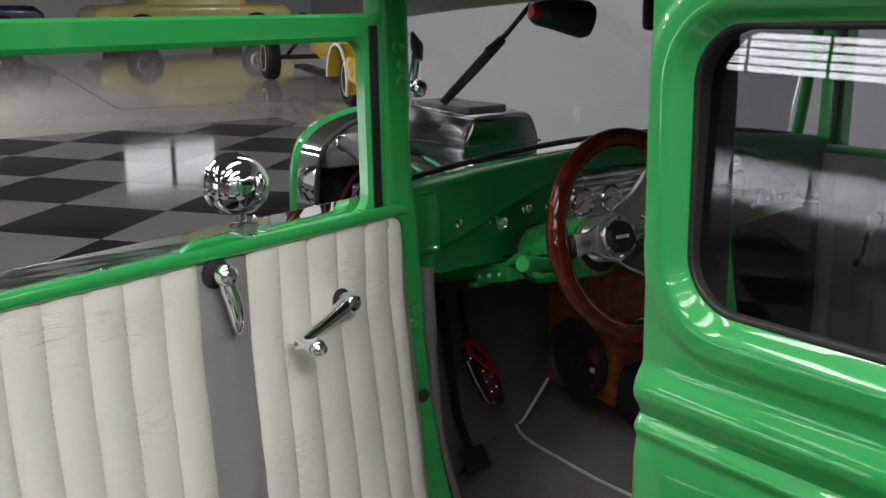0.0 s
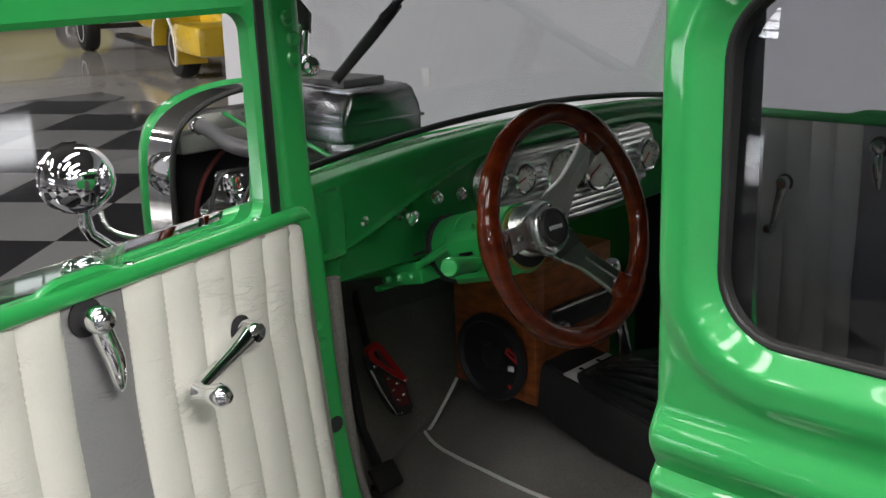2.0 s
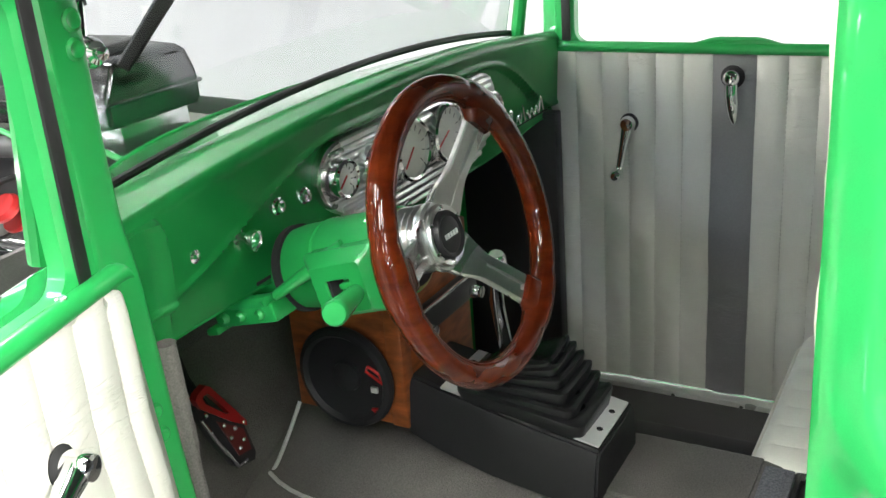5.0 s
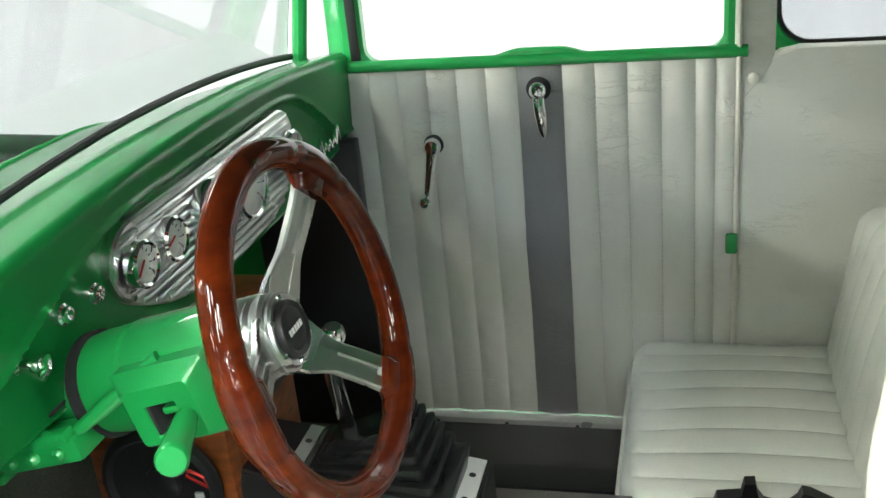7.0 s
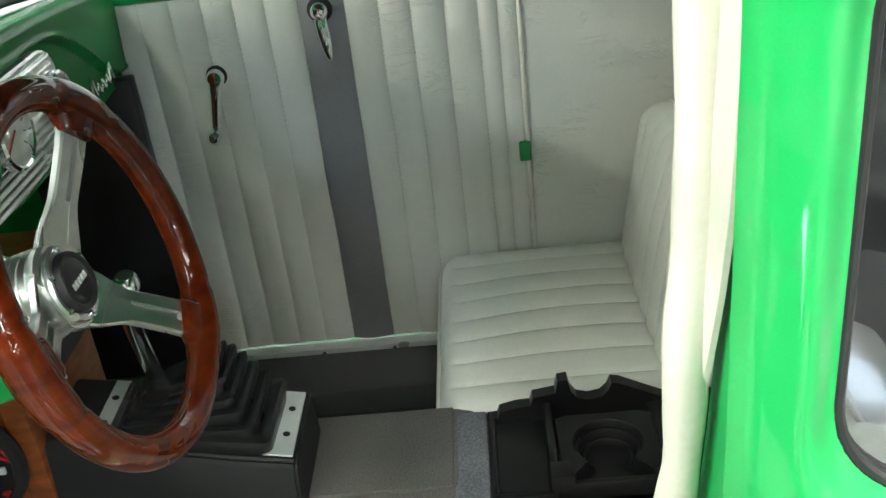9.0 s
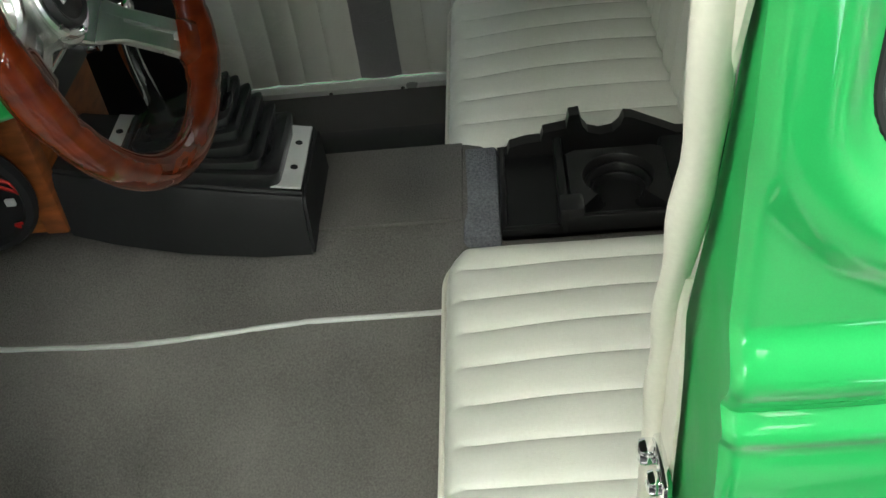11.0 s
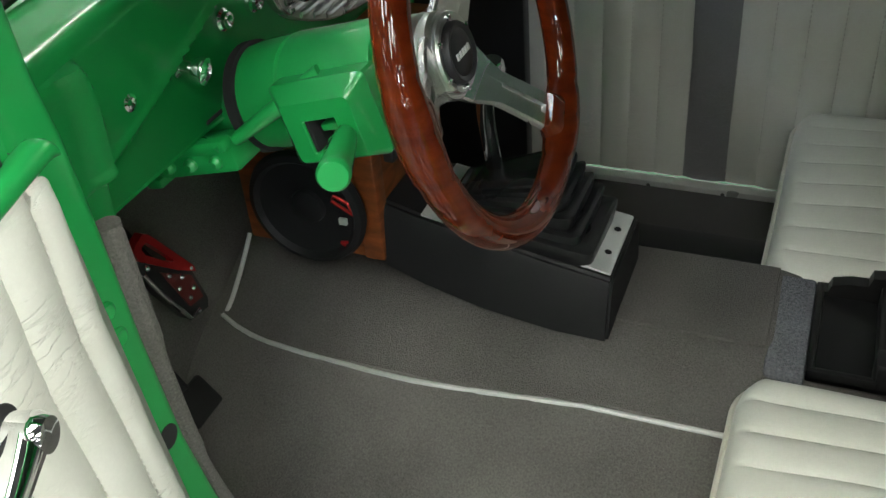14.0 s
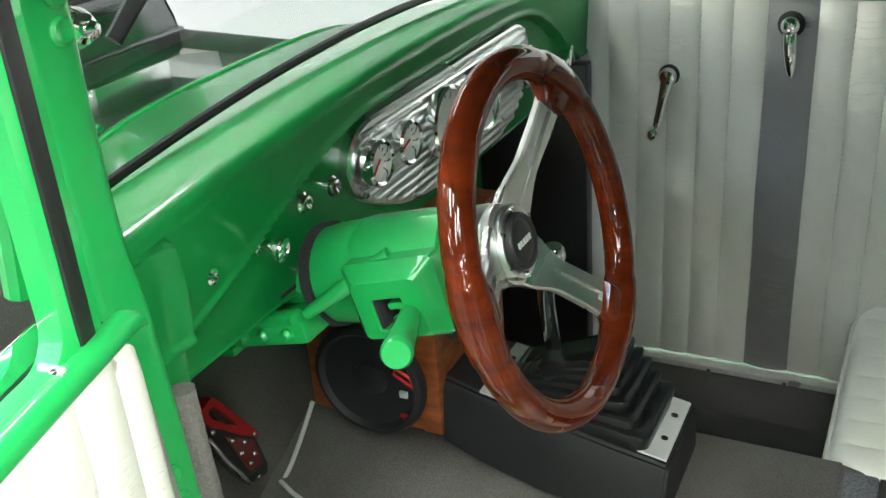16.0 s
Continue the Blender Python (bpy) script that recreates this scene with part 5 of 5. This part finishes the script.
            spike = 0.010 * smoothstep(0.03, 0.0, y - yr) * smoothstep(-0.03, 0.005, x)
            ring.append((x + 0.35 * sag, y - 0.5 * spike, zt + dz + sag + spike + 0.14 * (y - yr) - 0.085 * k * (y - yr)))
        rings.append(ring)
    add_rings(fold, rings)
    part("boot_fold", fold, LEATHER, GEAR)
part("lever", tube(bend([(-0.020, 0.166, 0.755), (-0.036, 0.164, 0.800), (-0.055, 0.162, 0.862), (-0.085, 0.148, 0.920), (-0.126, 0.124, 0.962)], 5), 0.0145, 14, flat=0.75), CHROME, GEAR, "flat chrome gear lever")
part("collar", lathe([(0.014, 0), (0.015, 0.008), (0.013, 0.016), (0.010, 0.02), (0, 0.02)], aim((-0.128, 0.123, 0.955), (-0.136, 0.117, 1.0)), 18), CHROME, GEAR)

# ---- speaker box ----
BOX = thing("speaker_box", "stained wooden box with a round speaker and radio under the dashboard", "speaker box")
cab = bmesh.new()
add_box(cab, (-0.126, 0.296, 0.655), (0.108, 0.505, 0.93), 0.003)
part("cabinet", cab, CABINET_WOOD, BOX)
part("corner_post", box((-0.130, 0.292, 0.655), (-0.102, 0.322, 0.93), 0.003), CABINET_WOOD, BOX)
SM = aim((-0.136, 0.393, 0.735), (-1, 0.393, 0.735))
spk = part("speaker", lathe([(0.086, 0), (0.088, 0.006), (0.084, 0.014), (0.076, 0.017), (0.070, 0.010), (0.046, 0.004), (0.026, 0.002), (0.024, 0.008), (0.012, 0.012), (0, 0.013)], SM, 40), VINYL_BLACK, BOX, "round black speaker with red accents")
for pts in (((-0.136 - 0.012, 0.345, 0.765), (-0.148, 0.325, 0.755), (-0.148, 0.318, 0.738), (-0.148, 0.350, 0.756)), ((-0.148, 0.345, 0.690), (-0.148, 0.325, 0.694), (-0.148, 0.33, 0.682))):
    part("accent", tube(list(pts) + [pts[0]], 0.0025, 6), RED, spk, "red accent")
part("badge", box((-0.152, 0.330, 0.722), (-0.147, 0.342, 0.732), 0.001), PLATE, spk)
rad = part("radio", box((-0.100, 0.276, 0.795), (0.100, 0.292, 0.842), 0.004), BLACK, BOX, "black car radio with chrome knobs")
part("radio_trim", box((-0.098, 0.274, 0.836), (0.098, 0.280, 0.841), 0.001), CHROME, rad)
for x in (-0.080, 0.080):
    part("radio_knob", lathe([(0.012, 0), (0.012, 0.010), (0.009, 0.016), (0.010, 0.020), (0, 0.021)], aim((x, 0.277, 0.808), (x, 0, 0.808)), 20), CHROME, rad)

# ---- pedals ----
PEDAL = thing("accelerator_pedal", "red and black accelerator pedal with chrome studs", "pedal")


def pedal_plate(outline, y0, y1, bm=None):
    """A flat plate cut to an outline of (x, z), its top leaning forward."""
    bm = bm or bmesh.new()
    add_rings(bm, [[(x, 0.522 + 0.12 * (z - 0.70) + y, z) for x, z in outline] for y in (y0, y1)])
    return bm


loop = bmesh.new()
outer = [(-0.338, 0.771), (-0.331, 0.777), (-0.312, 0.782), (-0.304, 0.776), (-0.250, 0.690), (-0.251, 0.682), (-0.280, 0.704), (-0.334, 0.755)]
inner = [(-0.324, 0.766), (-0.321, 0.769), (-0.313, 0.769), (-0.309, 0.765), (-0.281, 0.722), (-0.281, 0.719), (-0.288, 0.722), (-0.321, 0.756)]
lean = lambda p, y: (p[0], 0.522 + 0.12 * (p[1] - 0.70) + y, p[1])
add_rings(loop, [[lean(p, 0.006) for p in outer], [lean(p, -0.006) for p in outer], [lean(p, -0.006) for p in inner], [lean(p, 0.006) for p in inner]], closed=True)
part("loop", loop, RED, PEDAL, "red metal loop")
part("pad", pedal_plate([(-0.337, 0.760), (-0.326, 0.745), (-0.252, 0.684), (-0.242, 0.630), (-0.248, 0.618), (-0.284, 0.624), (-0.292, 0.632), (-0.320, 0.690), (-0.338, 0.745)], 0.0, 0.014), BLACK, PEDAL)
part("inlay", pedal_plate([(-0.306, 0.718), (-0.258, 0.680), (-0.252, 0.640), (-0.280, 0.644)], -0.003, 0.001), DULL_RED, PEDAL, "dark red inlay")
for x, z in ((-0.325, 0.738), (-0.296, 0.706), (-0.276, 0.690), (-0.288, 0.680), (-0.264, 0.664), (-0.276, 0.656), (-0.256, 0.690)):
    part("stud", lathe([(0.0042, 0), (0.004, 0.003), (0.002, 0.005), (0, 0.005)], aim(lean((x, z), -0.002), lean((x, z), -1)), 12), CHROME, PEDAL)
part("edge_rail", tube([lean((-0.334, 0.735), -0.002), lean((-0.316, 0.688), -0.002), lean((-0.287, 0.630), -0.002), lean((-0.268, 0.630), -0.003)], 0.0035, 8), CHROME, PEDAL)
part("arm", tube([(-0.29, 0.540, 0.70), (-0.28, 0.60, 0.76), (-0.27, 0.640, 0.85)], 0.008, 8), DARK, PEDAL)
BRAKE = thing("brake_pedal", "black brake pedal low in the footwell", "pedal")
BM = pose(-0.335, 0.500, 0.520, -40, 0, 0)
part("pad", box((-0.032, -0.008, -0.026), (0.032, 0.004, 0.026), 0.006, BM), RUBBER, BRAKE)
part("arm", tube([BM @ Vector((0, 0.004, 0)), (-0.335, 0.56, 0.60), (-0.33, 0.62, 0.85)], 0.009, 8), DARK, BRAKE)

# ---- engine bay and nose ----
BAY = 0.04      # the nose runs a little to the passenger's side of the cab's middle
rad_y = 1.42
arch = [(-0.285, 0.50), (-0.285, 0.80), (-0.280, 0.98), (-0.262, 1.085), (-0.215, 1.145), (-0.12, 1.185), (0.0, 1.198), (0.12, 1.185), (0.215, 1.145), (0.262, 1.085), (0.280, 0.98), (0.285, 0.80), (0.285, 0.50)]
arch = [(v.x * 1.06 + BAY - 0.045, v.z) for v in bend([(a, 0, b) for a, b in arch], 4)]


def shell_band(y0, y1, shrink0, shrink1, thick):
    bm = bmesh.new()
    cx = BAY - 0.03

    def pt(x, z, s):
        return (cx + (x - cx) * s, z - (1 - s) * 0.35)
    rings = []
    for x, z in arch:
        a, b = pt(x, z, shrink0), pt(x, z, shrink1)
        c, d = pt(x, z, shrink1 - thick), pt(x, z, shrink0 - thick)
        rings.append([(a[0], y0, a[1]), (b[0], y1, b[1]), (c[0], y1, c[1]), (d[0], y0, d[1])])
    return add_rings(bm, rings)


RADIATOR = part("radiator", box((BAY - 0.28, rad_y - 0.02, 0.50), (BAY + 0.22, rad_y + 0.04, 1.06), 0.01), DARK, CAR, "dark radiator core in a chrome and green shell")
RADIATOR.location = (0.085, 0.10, -0.014)
part("chrome_shell", shell_band(rad_y - 0.11, rad_y + 0.035, 1.0, 0.985, 0.02), CHROME, RADIATOR, "chrome radiator shell")
part("green_band", shell_band(rad_y + 0.028, rad_y + 0.050, 1.010, 1.0, 0.04), GREEN, RADIATOR, "green shell edge")
part("header_tank", box((BAY - 0.295, rad_y - 0.095, 1.035), (BAY + 0.22, rad_y - 0.01, 1.092), 0.018), TANK_GREY, RADIATOR, "grey metal header tank")
part("tank_neck", box((BAY - 0.235, rad_y - 0.095, 1.080), (BAY + 0.16, rad_y - 0.012, 1.140), 0.024), TANK_GREY, RADIATOR)
part("shell_seal", tube([(x * 0.985, rad_y - 0.112, z - 0.008) for x, z in arch], 0.008, 8), RUBBER, RADIATOR, "black rubber seal on the shell")
fan = bmesh.new()
for k in range(6):
    add_box(fan, (-0.03, -0.004, 0.03), (0.03, 0.004, 0.19), 0.004, pose(BAY - 0.03, rad_y - 0.075, 0.84, 0, 60 * k, 18))
add_lathe(fan, [(0.05, 0), (0.05, 0.04), (0, 0.04)], aim((BAY - 0.03, rad_y - 0.10, 0.84), (BAY - 0.03, rad_y, 0.84)), 20)
part("fan", fan, BLACK, RADIATOR, "black engine fan")
part("fan_shroud", tube([(BAY - 0.03 + 0.215 * math.cos(a), rad_y - 0.05, 0.84 + 0.215 * math.sin(a)) for a in [2 * math.pi * k / 40 for k in range(40)]], 0.007, 8, True), DULL_RED, RADIATOR, "dark red fan ring")
BLOCK = part("engine_block", box((-0.20, 0.80, 0.46), (0.20, 1.30, 0.86), 0.03), DARK, CAR, "dark engine block with chrome valve covers")
BLOCK.location = (0.055, 0.045, -0.006)
for s in (-1, 1):
    vm = pose(s * 0.19 + 0.005, 1.04, 0.895, 0, s * 38, 0)
    vc = part("valve_cover", box((-0.055, -0.25, -0.02), (0.055, 0.25, 0.055), 0.022, vm, 4), CHROME, BLOCK, "chrome valve cover")
    part("breather", lathe([(0.014, 0), (0.014, 0.02), (0.043, 0.024), (0.045, 0.030), (0.045, 0.058), (0.040, 0.064), (0, 0.066)], Matrix.Translation((s * 0.190, 1.205, 0.940)), 32), CHROME, BLOCK, "chrome breather cap")
    part("header_pipe", tube(bend([(s * 0.22, 1.20, 0.83), (s * 0.30, 1.18, 0.84), (s * 0.33, 1.10, 0.74), (s * 0.32, 0.95, 0.60)], 6), 0.022, 12), CHROME, BLOCK, "chrome exhaust pipe")
    for k in range(3):
        part("plug_lead", tube(bend([(s * 0.12, 0.92 + 0.13 * k, 1.0), (s * 0.23, 0.93 + 0.13 * k, 1.0), (s * 0.28, 0.95 + 0.13 * k, 0.86)], 5), 0.006, 6), RUBBER, BLOCK)
part("valve_cap", lathe([(0.030, 0), (0.032, 0.008), (0.026, 0.016), (0.010, 0.018), (0, 0.018)], pose(-0.215, 1.05, 0.958, 0, -38, 0), 24), RED, BLOCK, "red filler cap")
part("intake", box((-0.15, 0.72, 0.80), (0.19, 1.22, 1.035), 0.03), DARK, BLOCK, "dark intake manifold")
part("radiator_hose", tube(bend([(-0.203, 1.330, 1.112), (-0.200, 1.275, 1.102), (-0.192, 1.209, 1.074), (-0.188, 1.13, 1.066), (-0.16, 1.05, 1.062), (-0.06, 0.98, 1.04)], 8), 0.020, 16), HOSE, BLOCK, "thick grey rubber hose")
part("hose_clamp", lathe([(0.0225, 0), (0.0235, 0.006), (0.0225, 0.012), (0, 0.012)], aim((-0.2025, 1.320, 1.110), (-0.200, 1.275, 1.102)), 24), CHROME, BLOCK)
for x in (-0.10, -0.03):
    part("brace_rod", tube([(x, rad_y - 0.06, 1.125), (x - 0.14, 0.78, 1.06)], 0.006, 8), GREEN, BLOCK, "green brace rod")

# scoop on the engine
sc = bmesh.new()


def scoop_ring(y, w0, w1, zb, zm, zt, c=0.008):
    return [(c - w0, y, zb), (c + w0, y, zb), (c + w0, y, zm), (c + w1, y, zt), (c - w1, y, zt), (c - w0, y, zm)]


add_rings(sc, [scoop_ring(0.86, 0.118, 0.092, 1.090, 1.145, 1.200), scoop_ring(0.87, 0.122, 0.098, 1.088, 1.148, 1.206), scoop_ring(1.22, 0.122, 0.100, 1.088, 1.160, 1.226), scoop_ring(1.25, 0.110, 0.092, 1.090, 1.155, 1.218)])
bmesh.ops.bevel(sc, geom=[e for e in sc.edges], offset=0.007, segments=3, affect="EDGES")
SCOOP = part("air_scoop", sc, SCOOP_METAL, BLOCK, "polished grey metal air scoop")
part("scoop_flange", box((-0.118, 0.855, 1.128), (0.134, 1.255, 1.136), 0.003), SCOOP_METAL, BLOCK)
part("scoop_base", box((-0.07, 0.88, 1.03), (0.11, 1.23, 1.09), 0.008), ALUMINIUM, BLOCK)
part("scoop_pad", box((-0.055, 0.92, 1.205), (0.070, 1.16, 1.226), 0.004), HOSE, BLOCK)


# headlamps
def headlamp(s):
    x = -0.445 if s < 0 else 0.43
    lm = aim((x, 1.50, 0.990), (x, 2.5, 0.990))
    h = part("headlamp", lathe([(0.0, -0.088), (0.030, -0.083), (0.058, -0.067), (0.078, -0.042), (0.088, -0.012), (0.091, 0.015), (0.091, 0.030), (0.094, 0.034), (0.094, 0.046), (0.086, 0.050), (0, 0.06)], lm, 44), CHROME, CAR, "round chrome headlamp on a bracket")
    h.location = (0.085, 0.11, -0.016)
    part("lamp_stem", tube([(x, 1.50, 0.905), (x, 1.505, 0.875), (x + 0.01, 1.50, 0.84), (x + 0.16 * -s, 1.47, 0.70)], [0.016, 0.020, 0.016, 0.014], 12), CHROME, h)
    part("lamp_conduit", tube(bend([(x + 0.015, 1.44, 0.91), (x + 0.03, 1.42, 0.86), (x - 0.10 * s, 1.40, 0.83), (x - 0.17 * s, 1.38, 0.84)], 6), 0.007, 8), ALUMINIUM, h)
    part("conduit_ferrule", tube([(x - 0.15 * s, 1.385, 0.838), (x - 0.185 * s, 1.378, 0.842)], 0.011, 10), CHROME, h)


headlamp(-1)
headlamp(1)
part("front_axle", tube([(-0.62, 1.55, 0.40), (0.76, 1.55, 0.40)], 0.03, 12), BLACK, CAR)
part("frame_rail", box((-0.33, -1.2, 0.38), (-0.26, 1.50, 0.48), 0.01), BLACK, CAR)
part("frame_rail", box((0.24, -1.2, 0.38), (0.31, 1.50, 0.48), 0.01), BLACK, CAR)


def wheel_on(parent, x, y, r, w, out, rim_mat):
    """A tyre with cut treads and a spoked rim; out is the way its face looks."""
    m = aim((x, y, r + 0.0), (x + out, y, r + 0.0))
    t = part("wheel", lathe([(r * 0.60, -w / 2), (r * 0.80, -w / 2 - 0.008), (r * 0.95, -w / 2 + 0.004), (r, -w / 2 + 0.03), (r, w / 2 - 0.03), (r * 0.95, w / 2 - 0.004), (r * 0.80, w / 2 + 0.008), (r * 0.60, w / 2)], m, 48), RUBBER, parent, "black tyre on a metal wheel")
    tread = bmesh.new()
    for k in range(44):
        for row in range(3):
            yy = -w / 2 + 0.04 + (w - 0.08) * (row + 0.5) / 3
            add_box(tread, (-0.012, -0.006, yy - (w - 0.08) / 7), (0.012, 0.006, yy + (w - 0.08) / 7), 0, m @ pose(0, 0, 0, 0, 0, 360 / 44 * (k + 0.33 * row)) @ Matrix.Translation((0, r + 0.001, 0)) @ pose(0, 0, 0, 0, 22, 0))
    tagged(part("tread", tread, RUBBER, t, smooth=0), kind="stuff")
    part("rim", lathe([(r * 0.64, -w / 2 + 0.01), (r * 0.64, w / 2 + 0.006), (r * 0.58, w / 2 + 0.008), (r * 0.56, w / 2 - 0.03), (r * 0.2, w / 2 - 0.035), (r * 0.18, w / 2 - 0.005), (0, w / 2)], m, 40), rim_mat, t)
    sp = bmesh.new()
    for k in range(8):
        add_box(sp, (r * 0.15, -0.014, w / 2 - 0.035), (r * 0.57, 0.014, w / 2 - 0.006), 0.005, m @ pose(0, 0, 0, 0, 0, 45 * k))
    part("spokes", sp, rim_mat, t)
    return t


for x, y, r, w in ((-0.64, 1.55, 0.32, 0.17), (0.78, 1.55, 0.32, 0.17), (-0.74, -1.05, 0.37, 0.22), (0.70, -1.05, 0.37, 0.22)):
    t = wheel_on(CAR, x, y, r, w, math.copysign(1, x), ALUMINIUM)
    # the body is raked: let the tyre stand on the floor
    t.matrix_basis = Matrix.Translation((0, 0, 0.04 * y))

# ---- other cars in the showroom ----
def open_roadster():
    m = Matrix.Translation((4.48, 9.55, 0)) @ pose(0, 0, 0, 0, 0, -13) @ Matrix.Diagonal((1.06, 1.06, 1.06, 1))
    c = thing("yellow_roadster", "yellow open-wheeled roadster parked on the concrete", "car", m=m)
    for x, y in ((0.10, 0.0), (-0.10, 3.52), (1.65, 0.0), (1.55, 3.52)):
        wheel_on(c, x, y, 0.31, 0.20, -1 if x < 1 else 1, TRIM_METAL)
    body = bmesh.new()
    rings = []
    for y, hw, z0, z1 in ((-0.75, 0.45, 0.30, 0.62), (-0.3, 0.62, 0.28, 0.80), (0.6, 0.58, 0.25, 0.92), (1.6, 0.45, 0.27, 0.85), (3.1, 0.36, 0.30, 0.72), (3.9, 0.26, 0.34, 0.60)):
        rings.append([(0.85 + x, y, z) for x, z in rounded_rect(2 * hw, z1 - z0, 0.09, 4, 0, (z0 + z1) / 2)])
    add_rings(body, rings)
    part("body", body, YELLOW, c)
    for x in (0.06, 1.66):
        fd = bmesh.new()
        rings = []
        for k in range(11):
            a = radians(-20 + 20 * k)
            rr = 0.40
            cy, cz = -rr * math.cos(a), 0.31 + rr * math.sin(a)
            rings.append([(x - 0.17, cy, cz), (x + 0.17, cy, cz), (x + 0.17, cy * 0.95, (cz - 0.31) * 0.95 + 0.31), (x - 0.17, cy * 0.95, (cz - 0.31) * 0.95 + 0.31)])
        add_rings(fd, rings)
        part("fender", fd, YELLOW, c)
        part("fender_edge", tube([(x - 0.17, -0.40 * math.cos(radians(-20 + 20 * k)), 0.31 + 0.40 * math.sin(radians(-20 + 20 * k))) for k in range(11)], 0.018, 8), WHITE_ENAMEL, c, "white fender edge")
    part("tail", box((-0.12, -1.15, 0.30), (1.80, -0.30, 0.62), 0.08), YELLOW, c)
    part("running_board", box((0.10, 0.4, 0.20), (0.30, 2.9, 0.26), 0.02), BLACK, c)
    part("axle", tube([(-0.1, 3.52, 0.31), (1.55, 3.52, 0.31)], 0.035, 10), BLACK, c)
    part("shock", tube([(0.15, 3.47, 0.35), (0.40, 3.37, 0.68)], 0.03, 10), BLACK, c)
    part("headlamp", lathe([(0, -0.09), (0.06, -0.07), (0.10, 0), (0.10, 0.03), (0, 0.04)], aim((0.35, 3.3, 0.85), (0.35, 5, 0.85)), 24), CHROME, c)
    return c


open_roadster()


def saloon(name, label, m, paint):
    c = thing(name, label, "car", m=m)
    body = bmesh.new()
    rings = []
    for x, z0, z1, hw in ((-2.3, 0.40, 0.80, 0.78), (-2.1, 0.30, 0.90, 0.86), (-0.9, 0.26, 0.95, 0.88), (0.8, 0.26, 0.95, 0.88), (2.1, 0.30, 0.92, 0.86), (2.3, 0.40, 0.80, 0.78)):
        rings.append([(x, y, z) for y, z in rounded_rect(2 * hw, z1 - z0, 0.14, 4, 0, (z0 + z1) / 2)])
    add_rings(body, rings)
    part("body", body, paint, c)
    cabin = bmesh.new()
    add_rings(cabin, [[(x, y, z) for x, y in rounded_rect(w, h, 0.2, 4)] for w, h, z in ((2.5, 1.6, 0.92), (2.2, 1.5, 1.2), (1.6, 1.3, 1.38))])
    part("cabin", cabin, paint, c)
    for x in (-1.35, 1.35):
        for y, o in ((-0.80, -1), (0.80, 1)):
            wm_ = aim((x, y, 0.33), (x, y + o, 0.33))
            w = part("wheel", lathe([(0.2, -0.1), (0.33, -0.09), (0.33, 0.09), (0.2, 0.1)], wm_, 32), RUBBER, c)
            part("rim", lathe([(0.21, 0.09), (0.2, 0.11), (0.06, 0.08), (0.05, 0.11), (0, 0.11)], wm_, 28), CHROME, w)
            part("wheel_arch", lathe([(0.40, 0.085), (0.42, 0.10), (0.39, 0.10), (0.37, 0.085)], wm_, 32), DARK, c)
    part("bumper", box((-2.45, -0.85, 0.40), (-2.30, 0.85, 0.55), 0.04), CHROME, c)
    part("bumper", box((2.30, -0.85, 0.40), (2.45, 0.85, 0.55), 0.04), CHROME, c)
    return c


saloon("saloon_car", "olive yellow old saloon car parked at the far end", Matrix.Translation((7.2, 21.8, 0)), OLIVE)
saloon("saloon_car", "dark blue old car with chrome bumpers parked far off", Matrix.Translation((1.6, 22.1, 0)) @ pose(0, 0, 0, 0, 0, 8), NAVY)

# ---- showroom floor tiles, laid on the diagonal up to a straight edge ----
S, EDGE, GAP = 0.780, 9.12, 0.001
tile_mesh = {}
for mat_name, mat in (("dark", TILE_DARK), ("grey", TILE_GREY)):
    bm = box((-S / 2 + GAP, -S / 2 + GAP, -0.011), (S / 2 - GAP, S / 2 - GAP, 0.0))
    me = bpy.data.meshes.new("tile")
    bm.to_mesh(me)
    bm.free()
    me.materials.append(mat)
    tile_mesh[mat_name] = me
lay = Matrix.Translation((0.25, 6.98, 0)) @ pose(0, 0, 0, 0, 0, 41)
for i in range(-24, 8):
    for j in range(-20, 14):
        c = lay @ Vector((S * (i + 0.5), S * (j + 0.5), 0))
        if not (-7.2 < c.x < 3.3 and -4.0 < c.y < EDGE + S * 0.7):
            continue
        here = Matrix.Translation(c) @ pose(0, 0, 0, 0, 0, 41)
        me = tile_mesh["dark" if (i + j) % 2 == 0 else "grey"]
        if c.y > EDGE - S * 0.72 or c.x > 3.3 - S * 0.72:
            bm = bmesh.new()
            bm.from_mesh(me)
            inv = here.inverted()
            for co, no in (((0, EDGE, 0), (0, 1, 0)), ((3.33, 0, 0), (1, 0, 0))):
                bmesh.ops.bisect_plane(bm, geom=bm.verts[:] + bm.edges[:] + bm.faces[:], plane_co=inv @ Vector(co), plane_no=inv.to_3x3() @ Vector(no), clear_outer=True)
            if not bm.faces:
                bm.free()
                continue
            bmesh.ops.holes_fill(bm, edges=bm.edges)
            cut = bpy.data.meshes.new("tile")
            bm.to_mesh(cut)
            bm.free()
            cut.materials.append(me.materials[0])
            me = cut
        t = new("tile", me)
        t.matrix_basis = here
        t.parent = floor_ob
